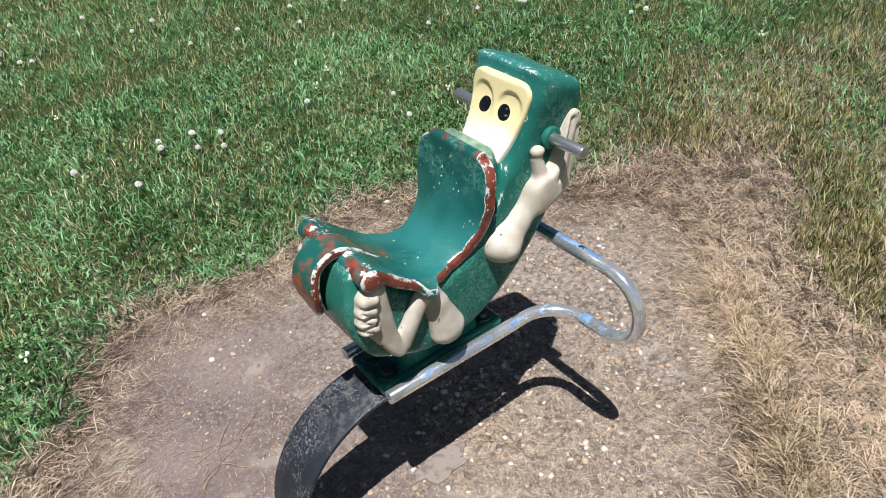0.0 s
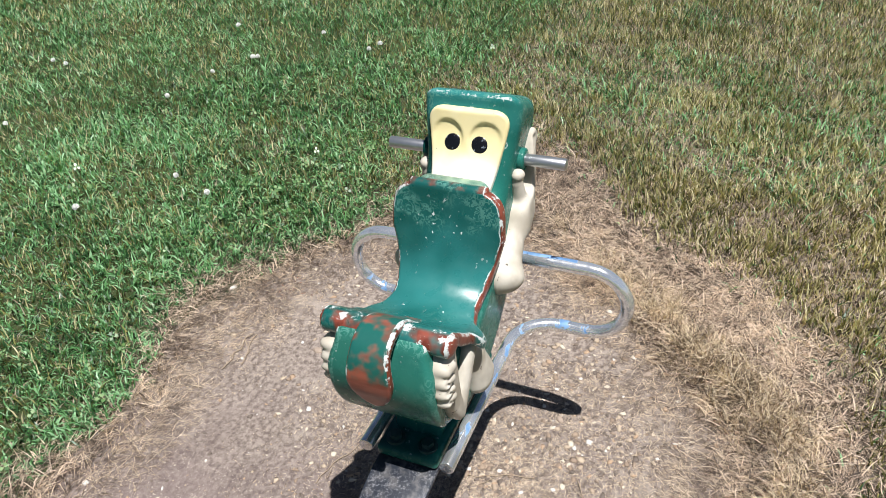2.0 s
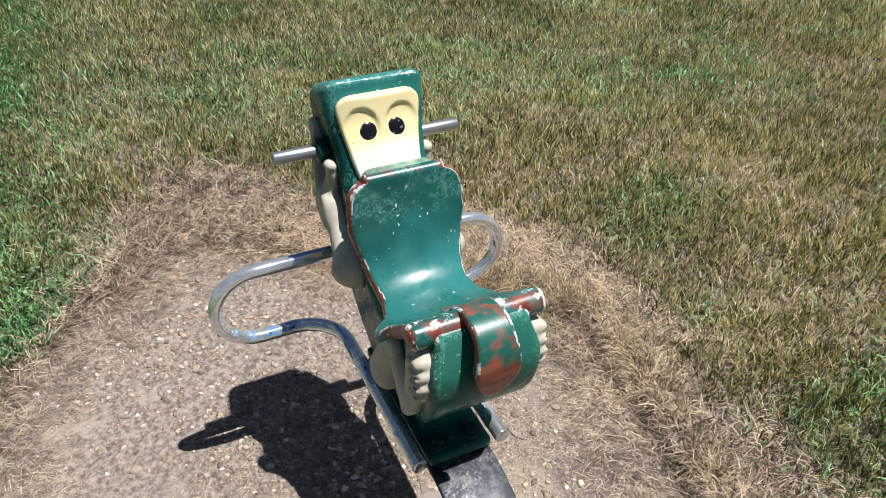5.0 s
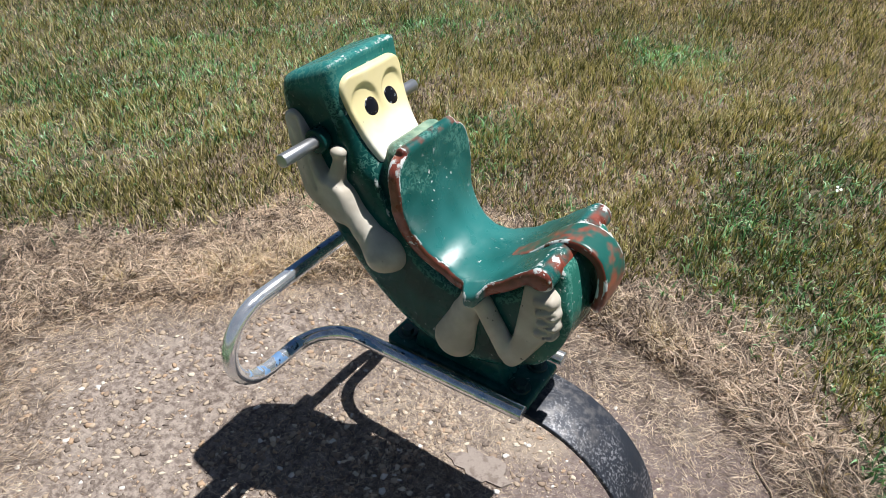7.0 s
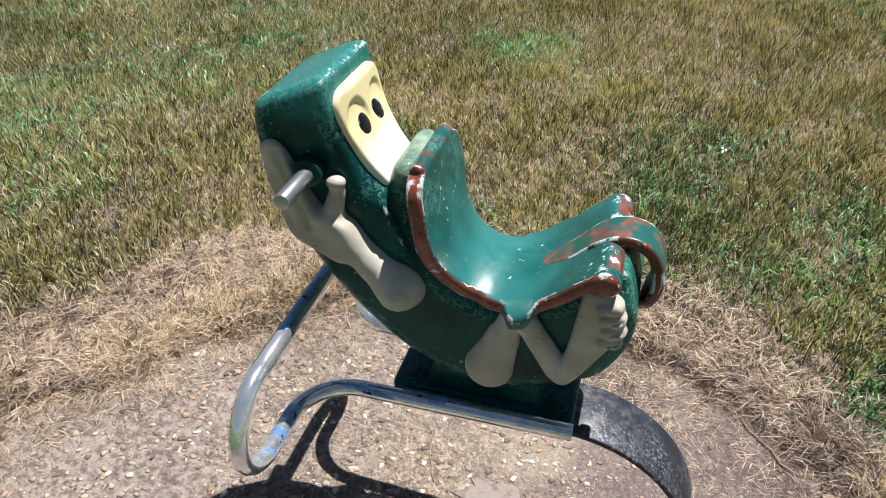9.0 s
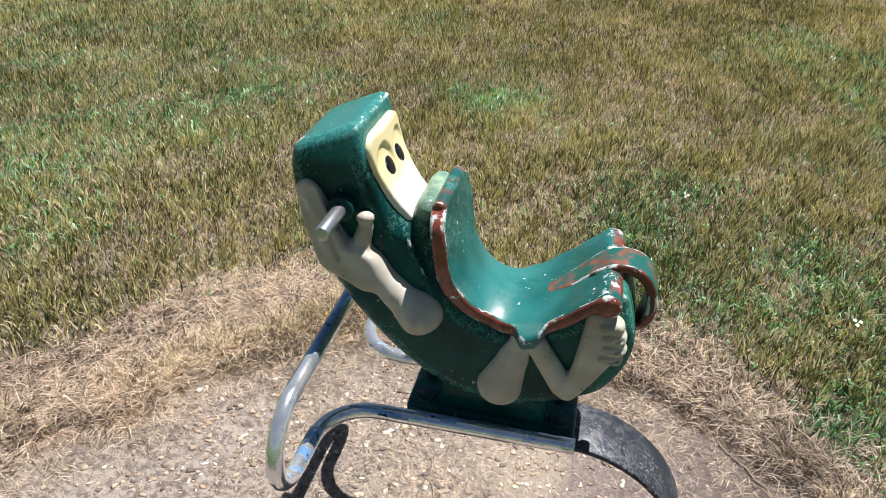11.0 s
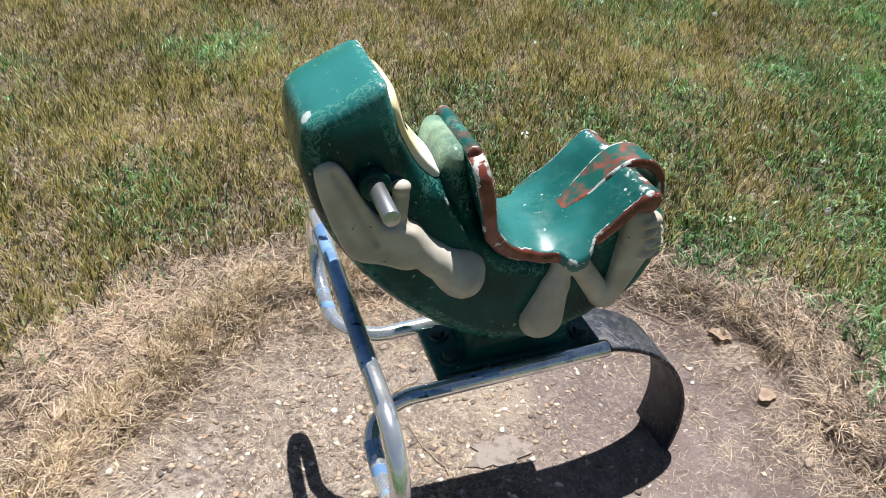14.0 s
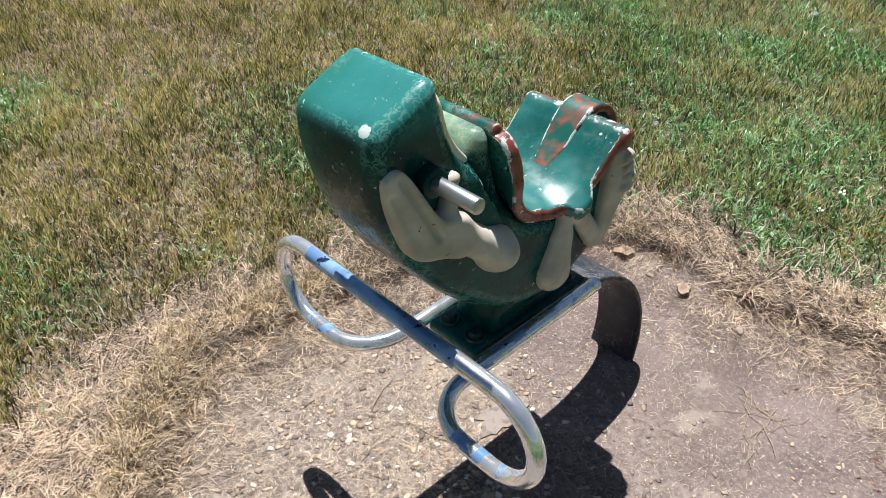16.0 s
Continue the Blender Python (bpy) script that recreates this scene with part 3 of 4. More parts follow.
def strap_field(x, y, z):
    d, s = strap_plan.at(strap_plan.d, x, z), strap_plan.at(strap_plan.s, x, z)
    half = np.interp(s, (0, 0.25, 0.5, 0.66, 0.82, 1.0), (0.014, 0.031, 0.035, 0.036, 0.044, 0.045)) * np.sqrt(np.clip(1 - np.clip((s - 0.74) / 0.262, 0, 1) ** 2, 0.02, 1))
    return soft_max(d - 0.0095, np.abs(y) - half, 0.006)


hand_line = spline([(0.333, 0.876), (0.338, 0.858), (0.327, 0.80), (0.303, 0.734), (0.284, 0.716), (0.252, 0.709), (0.214, 0.694), (0.194, 0.706), (0.190, 0.736), (0.196, 0.760), (0.222, 0.772), (0.242, 0.776), (0.262, 0.800), (0.294, 0.862), (0.314, 0.882)], 6, True)
hand_plan = Plan(hand_line, True)


def arm_field(x, y, z):
    u, w = x - 0.010, z + 0.016
    d = soft_min(soft_min(round_cone(u, y, w, (0.106, 0.104, 0.665), (0.150, 0.098, 0.704), 0.034, 0.026), round_cone(u, y, w, (0.150, 0.098, 0.704), (0.19, 0.094, 0.742), 0.027, 0.027), 0.01), soft_max(np.hypot(u - 0.102, w - 0.668) - 0.037 + 0.72 * np.maximum(y - 0.098, 0), y - 0.138, 0.008), 0.028)
    hand = soft_max(hand_plan.at(hand_plan.d, x, z), y - 0.106 - 0.019 * step_up(0.33 - x, 0.0, 0.09), 0.009)
    for a, b in (((0.310, 0.866), (0.258, 0.752)), ((0.328, 0.842), (0.285, 0.740))):
        cut = round_cone(x, y, z, (a[0], 0.1085, a[1]), (b[0], 0.1225, b[1]), 0.0066, 0.0046)
        hand = -soft_min(-hand, cut, 0.007)
    d = soft_min(d, hand, 0.028)
    thumb = soft_min(round_cone(u, y, w, (0.218, 0.098, 0.770), (0.205, 0.098, 0.826), 0.020, 0.0130), ball(u, y, w, (0.206, 0.100, 0.845), (0.016, 0.014, 0.011)), 0.01)
    d = soft_min(d, thumb, 0.012)
    return np.maximum(d, 0.07 - y)


foot_line = spline([(-0.150, 0.548), (-0.164, 0.535), (-0.184, 0.550), (-0.226, 0.626), (-0.240, 0.650), (-0.245, 0.676), (-0.242, 0.701), (-0.232, 0.722), (-0.212, 0.735), (-0.178, 0.735), (-0.172, 0.69), (-0.164, 0.61)], 6, True)
foot_plan = Plan(foot_line, True)


def leg_field(x, y, z):
    x, z = x + 0.002, z + 0.012
    f = 0.09 + (y - 0.09) * 1.35
    thigh = soft_min(round_cone(x, f, z, (-0.042, 0.098, 0.532), (-0.060, 0.098, 0.600), 0.042, 0.027), round_cone(x, f, z, (-0.060, 0.098, 0.600), (-0.070, 0.098, 0.65), 0.024, 0.018), 0.012)
    shin = round_cone(x, f, z, (-0.096, 0.104, 0.645), (-0.154, 0.102, 0.559), 0.020, 0.022)
    foot = soft_max(foot_plan.at(foot_plan.d, x, z), y - 0.116 + 0.05 * np.maximum(-0.20 - x, 0), 0.012)
    for i in range(4):
        h = 0.716 - 0.0215 * i
        tip = (-0.226, -0.233, -0.237, -0.234)[i]
        toe = round_cone(x, 0.10 + (y - 0.10) * 0.62, z, (tip + 0.020, 0.108, h - 0.004), (tip, 0.104, h), 0.0095, 0.0125)
        foot = soft_min(foot, toe, 0.004)
    for i in range(4):
        h = 0.7265 - 0.0215 * (i + 1)
        foot = -soft_min(-foot, round_cone(x, y, z, (-0.208, 0.119, h - 0.024), (-0.250, 0.122, h), 0.0016, 0.0034), 0.003)
        foot = -soft_min(-foot, round_cone(x, y, z, (-0.249, 0.124, h), (-0.252, 0.088, h - 0.002), 0.0036, 0.0036), 0.003)
    d = soft_min(thigh, soft_min(shin, foot, 0.006), 0.006)
    d = soft_max(d, y - 0.127, 0.006)
    return np.maximum(d, 0.082 - y)


def mirrored(mesh):
    """The same mesh for the other side."""
    twin = mesh.copy()
    co = np.empty(len(twin.vertices) * 3)
    twin.vertices.foreach_get("co", co)
    co[1::3] *= -1
    twin.vertices.foreach_set("co", co)
    twin.flip_normals()
    return twin


def build_moulding():
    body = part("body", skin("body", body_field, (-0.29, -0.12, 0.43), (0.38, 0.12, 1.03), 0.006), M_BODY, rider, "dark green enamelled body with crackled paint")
    body.location.y = MID
    seat_mesh = skin("seat", seat_field, (-0.26, -0.15, 0.60), (0.13, 0.15, 0.90), 0.0035)
    co = np.empty(len(seat_mesh.vertices) * 3)
    seat_mesh.vertices.foreach_get("co", co)
    x, y, z = co[0::3], co[1::3], co[2::3]
    brim = np.abs(y) - seat_width(seat_plan.at(seat_plan.s, x, z)) - 0.020 * np.exp(-(((x + 0.086) / 0.023) ** 4))
    seat_mesh.attributes.new("brim", "FLOAT", "POINT").data.foreach_set("value", brim)
    seat = part("seat", seat_mesh, M_SEAT, rider, "glossy green saddle seat with worn red edges")
    strap = part("strap", skin("strap", strap_field, (-0.33, -0.06, 0.57), (-0.08, 0.06, 0.83), 0.004), M_STRAP, rider, "red and green worn tongue strap")
    arm_mesh = skin("arm", arm_field, (0.04, 0.055, 0.61), (0.37, 0.16, 0.92), 0.004)
    leg_mesh = skin("leg", leg_field, (-0.27, 0.07, 0.48), (0.02, 0.15, 0.74), 0.004)
    for name, mesh in (("moulded_arm", arm_mesh), ("moulded_leg", leg_mesh)):
        twin = mirrored(mesh)
        part(name, mesh, M_LIMB, rider, "cream painted relief limb").location.y = MID
        part(name, twin, M_LIMB, rider, "cream painted relief limb").location.y = MID
    seat.location.y = strap.location.y = MID


build_moulding()

face_line = spline([(0.2285, 0.976), (0.208, 0.905), (0.182, 0.852), (0.150, 0.812)], 10)
face_plan = Plan(face_line, False)


def face_field(x, y, z):
    d, s = face_plan.at(face_plan.d, x, z), face_plan.at(face_plan.s, x, z)
    half = np.interp(s, (0, 0.25, 0.6, 1.0), (0.083, 0.084, 0.073, 0.062)) - 0.03 * (1 - np.sqrt(np.clip(1 - np.clip((z - 0.936) / 0.025, 0, 1) ** 2, 0, 1)))
    oval = ((np.abs(y) - 0.040) / 0.036) ** 2 + ((z - 0.903) / 0.040) ** 2
    brow = (1 - step_up(oval, 0.50, 1.08)) * step_up(z, 0.868, 0.925)
    muzzle = 0.004 * np.exp(-((np.abs(y) / 0.05) ** 2)) * step_up(0.885 - z, 0.0, 0.03)
    thick = (0.014 - 0.009 * (np.abs(y) / 0.084) ** 3) * (1 - 0.46 * brow)
    return soft_max(soft_max(d - thick - muzzle, np.abs(y) - half, 0.005), z - 0.961, 0.005)


def build_face():
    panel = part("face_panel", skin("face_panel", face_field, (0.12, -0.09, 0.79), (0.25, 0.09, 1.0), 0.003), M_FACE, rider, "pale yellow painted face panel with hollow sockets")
    panel.location.y = MID
    for e in (-1, 1):
        bm = bmesh.new()
        bmesh.ops.create_uvsphere(bm, u_segments=24, v_segments=14, radius=1)
        bmesh.ops.transform(bm, verts=bm.verts, matrix=Matrix.LocRotScale((0.1950, e * 0.0275, 0.8915), Euler((0, radians(24), 0)), (0.0065, 0.0205, 0.0235)))
        part("eye", bm, M_EYE, panel, "chipped black painted eye")


build_face()


def build_handles():
    for e in (-1, 1):
        grip = part("handle", tube([(0.256, e * 0.08, 0.843), (0.256, e * 0.14, 0.843), (0.256, e * 0.195, 0.843)], 0.0125), M_GRIP, rider, "bare steel handle bar")
        bm = tube([(0.256, e * 0.088, 0.843), (0.256, e * 0.110, 0.843)], 0.0235, 24)
        part("collar", bm, M_PLATE, grip, "dark green collar")


build_handles()


def bend(a, corner, b, radius, n=10):
    """Points of a round bend between two straight lengths."""
    a, c, b = Vector(a), Vector(corner), Vector(b)
    u, w = (a - c).normalized(), (b - c).normalized()
    half = u.angle(w) / 2
    reach = radius / math.tan(half)
    centre = c + (u + w).normalized() * (radius / math.sin(half))
    p, q = c + u * reach - centre, c + w * reach - centre
    span = p.angle(q)
    return [centre + (p * math.sin((1 - t) * span) + q * math.sin(t * span)) / math.sin(span) for t in np.linspace(0, 1, n)]


def build_rail():
    """One tube: two level bars beside the plate, each bent outwards, looped up and joined across the front."""
    R, X, LOW, HIGH = 0.0155, 0.288, 0.385, 0.568
    turn = (HIGH - LOW) / 2

    def half(reach):
        line = [Vector((-0.20, 0.088, 0.402))]
        line += bend((-0.2, 0.088, 0.402), (X, 0.088, LOW), (X, 0.4, LOW), 0.10)
        for a in np.linspace(-90, 90, 14):
            line.append(Vector((X, reach + turn * math.cos(radians(a)), (LOW + HIGH) / 2 + turn * math.sin(radians(a)))))
        return line

    other = [Vector((p.x, -p.y, p.z)) for p in half(0.245)[::-1]]
    part("foot_rail", tube(half(0.259) + other, R, 24), M_TUBE, rider, "bent galvanised foot rail with rubbed dark patches")


build_rail()


def build_mount():
    bm = bmesh.new()
    bmesh.ops.create_cube(bm, size=1, matrix=Matrix.LocRotScale((-0.03, 0, 0.394), None, (0.335, 0.132, 0.026)))
    bmesh.ops.bevel(bm, geom=bm.edges[:], offset=0.008, segments=3, profile=0.5, affect="EDGES")
    plate = part("mounting_plate", bm, M_PLATE, rider, "green painted mounting plate")
    bm = bmesh.new()
    bmesh.ops.create_cube(bm, size=1, matrix=Matrix.LocRotScale((-0.03, 0, 0.437), None, (0.22, 0.105, 0.075)))
    for v in bm.verts:
        if v.co.z > 0.44:
            v.co.x = -0.03 + (v.co.x + 0.03) * 0.86
    bmesh.ops.bevel(bm, geom=bm.edges[:], offset=0.012, segments=3, profile=0.5, affect="EDGES")
    part("pedestal", bm, M_PLATE, rider)
    for x in (-0.165, 0.105):
        for y in (-0.035, 0.035):
            bm = bmesh.new()
            bmesh.ops.create_cone(bm, cap_ends=True, segments=20, radius1=0.021, radius2=0.0195, depth=0.006, matrix=Matrix.Translation((x, y, 0.409)))
            bmesh.ops.create_cone(bm, cap_ends=True, segments=6, radius1=0.0135, radius2=0.0125, depth=0.014, matrix=Matrix.Translation((x, y, 0.416)))
            part("bolt", bm, M_BOLT, plate, "painted hexagon bolt", smooth=False)


build_mount()


def build_spring():
    """A broad steel leaf from under the plate, round and down into the earth."""
    bm = bmesh.new()
    line = [(0.13, 0.372)] + [(-0.19 - 0.265 * math.sin(a), 0.085 + 0.287 * math.cos(a)) for a in np.radians(np.arange(0, 121, 5))]
    thick, half = 0.011, 0.0655
    rings = []
    for i, (x, z) in enumerate(line):
        a, b = Vector(line[max(i - 1, 0)]), Vector(line[min(i + 1, len(line) - 1)])
        way = (b - a).normalized()
        nx, nz = way.y * thick / 2, -way.x * thick / 2
        rings.append([bm.verts.new((x + s * nx, y, z + s * nz)) for s, y in ((1, half), (1, -half), (-1, -half), (-1, half))])
    for a, b in zip(rings, rings[1:]):
        for i in range(4):
            bm.faces.new((a[i], a[(i + 1) % 4], b[(i + 1) % 4], b[i]))
    bm.faces.new(rings[0])
    bm.faces.new(rings[-1][::-1])
    bmesh.ops.recalc_face_normals(bm, faces=bm.faces)
    long = [e for e in bm.edges if abs(e.verts[0].co.y - e.verts[1].co.y) < 1e-6 and (e.verts[0].co - e.verts[1].co).length > thick * 1.2]
    bmesh.ops.bevel(bm, geom=long, offset=0.003, segments=2, profile=0.5, affect="EDGES")
    part("leaf_spring", bm, M_SPRING, rider, "scuffed black steel leaf spring")


build_spring()


# ---- stones, straw and grass ----
def stuff(name, data, material, label, category):
    return tagged(part(name, data, material, smooth=False), label, category, kind="stuff")


def raw_mesh(name, verts, loops, sizes):
    """A mesh straight from arrays."""
    data = bpy.data.meshes.new(name)
    data.vertices.add(len(verts))
    data.vertices.foreach_set("co", np.ascontiguousarray(verts, dtype=np.float32).ravel())
    data.loops.add(len(loops))
    data.loops.foreach_set("vertex_index", np.ascontiguousarray(loops, dtype=np.int32))
    data.polygons.add(len(sizes))
    starts = np.concatenate([[0], np.cumsum(sizes)[:-1]])
    data.polygons.foreach_set("loop_start", starts.astype(np.int32))
    data.update(calc_edges=True)
    return data


def scatter(rng, n, reach, keep):
    """Places on the lawn, thinning with distance, kept with the chance keep(x, y)."""
    r = np.sqrt(rng.uniform(0, 1, n)) ** 1.35 * reach
    a = rng.uniform(0, math.tau, n)
    x, y = 0.05 + r * np.cos(a), 0.1 + r * np.sin(a)
    ok = rng.uniform(0, 1, n) < keep(x, y)
    return x[ok], y[ok]


def tufted(x, y, cell, pull):
    """Draws the places together into tufts, one for each cell of the plan."""
    u, v = 0.8 * x + 0.6 * y + 0.4 * cell * wave(x, y, 7, 78), 0.8 * y - 0.6 * x + 0.4 * cell * wave(x, y, 7, 79)
    i, j = np.floor(u / cell), np.floor(v / cell)
    one = np.sin(i * 12.9898 + j * 78.233) * 43758.5453
    two = np.sin(i * 39.3467 + j * 11.135) * 24634.6345
    du = (i + one - np.floor(one)) * cell - u
    dv = (j + two - np.floor(two)) * cell - v
    return x + pull * (0.8 * du - 0.6 * dv), y + pull * (0.6 * du + 0.8 * dv)


def sward(x, y):
    """Where the parched grass still stands, and where only straw is left."""
    return step_up(0.6 * wave(x, y, 13, 61) + 0.6 * wave(x, y, 31, 62) + 0.2 * wave(x, y, 3.5, 63), -0.6, 0.4)


def blade_mesh(name, rng, x, y, tall, wide, lean, droop, simple=3.0):
    """One blade a place: a tapering strip of two lengths, leaning its own way; far off, of one."""
    order = np.argsort(np.hypot(x, y) > simple, kind="stable")
    x, y, tall, wide, slant = x[order], y[order], (tall + 0 * x)[order], (wide + 0 * x)[order], (lean[0] + 0 * x)[order]
    n, near = len(x), int((np.hypot(x, y) <= simple).sum())
    far = 1 + 0.4 * np.clip(np.hypot(x, y) - 2, 0, 6)
    h = tall * rng.uniform(0.5, 1.35, n)
    w = wide * rng.uniform(0.7, 1.3, n) * far / 2
    turn, face = rng.uniform(0, math.tau, n), rng.uniform(0, math.tau, n)
    tilt = np.abs(rng.normal(slant, lean[1], n))
    dx, dy = np.cos(turn), np.sin(turn)
    sx, sy = np.cos(face) * w, np.sin(face) * w
    z = height(x, y) - 0.004
    up1, out1 = h * 0.55 * np.cos(tilt), h * 0.55 * np.sin(tilt)
    t2 = np.minimum(tilt + droop * rng.uniform(0.4, 1.4, n), 1.65)
    up2, out2 = up1 + h * 0.45 * np.cos(t2), out1 + h * 0.45 * np.sin(t2)
    up1, up2 = np.maximum(up1, 0.006), np.maximum(up2, 0.005)
    a = np.stack([x - sx, y - sy, z], 1)
    b = np.stack([x + sx, y + sy, z], 1)
    c = np.stack([x + dx * out1 + sx * 0.8, y + dy * out1 + sy * 0.8, z + up1], 1)
    d = np.stack([x + dx * out1 - sx * 0.8, y + dy * out1 - sy * 0.8, z + up1], 1)
    e = np.stack([x + dx * out2, y + dy * out2, z + up2], 1)
    v = np.concatenate([np.stack([a, b, c, d, e], 1)[:near].reshape(-1, 3), np.stack([a, b, e], 1)[near:].reshape(-1, 3)])
    base = np.arange(near)[:, None] * 5
    loops = np.concatenate([base + np.array([0, 1, 2, 3]), base + np.array([3, 2, 4])], 1).ravel()
    loops = np.concatenate([loops, near * 5 + np.arange(3 * (n - near))])
    return raw_mesh(name, v, loops, np.concatenate([np.tile([4, 3], near), np.full(n - near, 3)]))


def edge(x, y):
    """The ragged rim where the grass begins."""
    return hollow(x, y) + 0.05 * wave(x, y, 9, 21) + 0.03 * wave(x, y, 23, 22)


def mat_zone(x, y):
    """How far the flattened straw reaches beyond the rim: wide before the rider, narrow elsewhere."""
    a = np.degrees(np.arctan2(y - 0.2, x - 0.1))
    return np.interp(a, (-180, -145, -120, -92, -76, -60, -45, -10, 8, 22, 45, 150, 180), (0.16, 0.16, 0.20, 0.12, 0.14, 0.28, 0.36, 0.30, 0.22, 0.14, 0.12, 0.10, 0.16))


def build_lawn():
    rng = np.random.RandomState(11)
    x, y = scatter(rng, 820000, 6.6, lambda x, y: step_up(edge(x, y) - 0.6 * mat_zone(x, y) * (1 - 0.7 * lushness(x, y)), 1.0, 1.1) * (0.04 + 0.96 * lushness(x, y)))
    x, y = tufted(x, y, 0.05, 0.28)
    stuff("lawn_grass", blade_mesh("lawn_grass", rng, x, y, 0.048 + 0.015 * wave(x, y, 12, 64), 0.0058, (0.6, 0.4), 1.0, 2.6), M_LUSH, "short green lawn grass", "grass")
    x, y = scatter(rng, 1500000, 6.6, lambda x, y: step_up(edge(x, y) - mat_zone(x, y), 1.0, 1.25) * (0.95 - 0.75 * lushness(x, y)) * (0.5 + 0.5 * sward(x, y)))
    tall = 0.037 + 0.018 * sward(x, y)
    x, y = tufted(x, y, 0.045, 0.20)
    stuff("meadow_grass", blade_mesh("meadow_grass", rng, x, y, tall, 0.0043, (0.30, 0.25), 0.5, 2.2), M_MEADOW, "parched olive green grass", "grass")
    x, y = scatter(rng, 850000, 6.6, lambda x, y: step_up(edge(x, y) + 0.06 * wave(x, y, 14, 36), 0.80, 1.02) * (1 - 0.9 * lushness(x, y) * (edge(x, y) > 1.12)) * (0.8 + 0.2 * (edge(x, y) - mat_zone(x, y) < 1.15)))
    flat = 1 - step_up(edge(x, y) - mat_zone(x, y), 1.0, 1.22)
    x, y = tufted(x, y, 0.06, 0.25)
    stuff("dry_grass", blade_mesh("dry_grass", rng, x, y, (0.044 + 0.022 * flat) * (0.6 + 0.4 * step_up(edge(x, y), 0.9, 1.03)), 0.0031 - 0.0008 * (edge(x, y) < 0.99), (0.42 + 0.80 * flat + 0.2 * (edge(x, y) < 0.99), 0.25), 0.6, 1.8), M_STRAW, "bleached dry grass round the hollow", "dry grass")
    x, y = scatter(rng, 300000, 1.9, lambda x, y: step_up(edge(x, y), 0.95, 1.0) * (1 - step_up(edge(x, y) - mat_zone(x, y), 1.0, 1.1)) * (1 - 0.8 * lushness(x, y)))
    x, y = tufted(x, y, 0.07, 0.22)
    stuff("straw_mat", blade_mesh("straw_mat", rng, x, y, 0.062, 0.0026, (1.18, 0.22), 0.5), M_STRAW, "flattened mat of bleached straw round the hollow", "straw")

    def strewn(x, y):
        ring = step_up(edge(x, y) + 0.10 * wave(x, y, 11, 32) + 0.05 * wave(x, y, 30, 33), 0.60, 0.92)
        bare = 0.05 + 0.22 * step_up(wave(x, y, 5, 31) + 0.6 * wave(x, y, 14, 34), 0.1, 0.9) * (0.5 + 0.5 * step_up(x, -0.3, 0.4))
        bare = bare + 0.5 * np.exp(-(((x - 0.12) / 0.28) ** 2 + ((y + 0.05) / 0.30) ** 2)) + 0.15 * step_up(wave(x, y, 17, 35), 0.2, 0.8)
        outside = (edge(x, y) - mat_zone(x, y) < 1.2) * (1 - 0.7 * lushness(x, y) * (edge(x, y) > 1.12))
        return bare + 0.8 * ring * outside

    x, y = scatter(rng, 800000, 2.1, strewn)
    stuff("straw_litter", blade_mesh("straw_litter", rng, x, y, 0.025 + 0.039 * step_up(edge(x, y), 0.66, 0.95), 0.0012 + 0.0012 * step_up(edge(x, y), 0.66, 0.95), (1.46, 0.10), 0.1, 0.6), M_LITTER, "loose straw lying on the earth", "straw")
    n = 85
    a = np.radians(np.where(rng.uniform(0, 1, n) < 0.75, rng.normal(-68, 22, n), rng.uniform(-180, 180, n)))
    q = rng.uniform(1.0, 1.12, n)
    cx, cy = 0.1 + 1.06 * q * np.cos(a), 0.2 + 0.87 * q * np.sin(a)
    q = q / hollow(cx, cy)
    cx, cy = 0.1 + (cx - 0.1) * q, 0.2 + (cy - 0.2) * q
    dry = rng.uniform(0.1, 0.6, n) > lushness(cx, cy)
    m = 90
    x = (cx[dry][:, None] + rng.normal(0, 0.032, (dry.sum(), m))).ravel()
    y = (cy[dry][:, None] + rng.normal(0, 0.026, (dry.sum(), m))).ravel()
    stuff("dry_tufts", blade_mesh("dry_tufts", rng, x, y, 0.070, 0.0027, (0.85, 0.35), 0.8), M_TUFT, "longer yellowed tufts on the rim of the hollow", "dry grass")


build_lawn()


def build_clover():
    """Low three-leaved clover in the green part of the lawn."""
    rng = np.random.RandomState(12)
    x, y = scatter(rng, 60000, 5.0, lambda x, y: step_up(edge(x, y), 1.06, 1.18) * lushness(x, y) ** 4 * (0.12 + 0.6 * (wave(x, y, 3, 41) > 0.1)) * (0.35 + 0.65 * step_up(1.9 - hollow(x, y), 0, 0.5)))
    n = len(x)
    z = height(x, y) + rng.uniform(0.015, 0.05, n)
    size, spin = rng.uniform(0.007, 0.0145, n), rng.uniform(0, math.tau, n)
    tip = rng.normal(0, 0.35, (n, 2))
    v = []
    for leaf in range(3):
        a = spin + leaf * math.tau / 3
        for out, side in ((0.1, 0), (0.75, 0.52), (1.25, 0), (0.75, -0.52)):
            px, py = size * (out * np.cos(a) - side * np.sin(a)), size * (out * np.sin(a) + side * np.cos(a))
            v.append(np.stack([x + px, y + py, z + px * tip[:, 0] + py * tip[:, 1] + 0.25 * size * abs(side)], 1))
    v = np.stack(v, 1).reshape(-1, 3)
    stuff("clover_leaves", raw_mesh("clover_leaves", v, np.arange(len(v)), np.full(3 * n, 4)), M_CLOVER, "low green clover leaves among the grass", "clover")


build_clover()


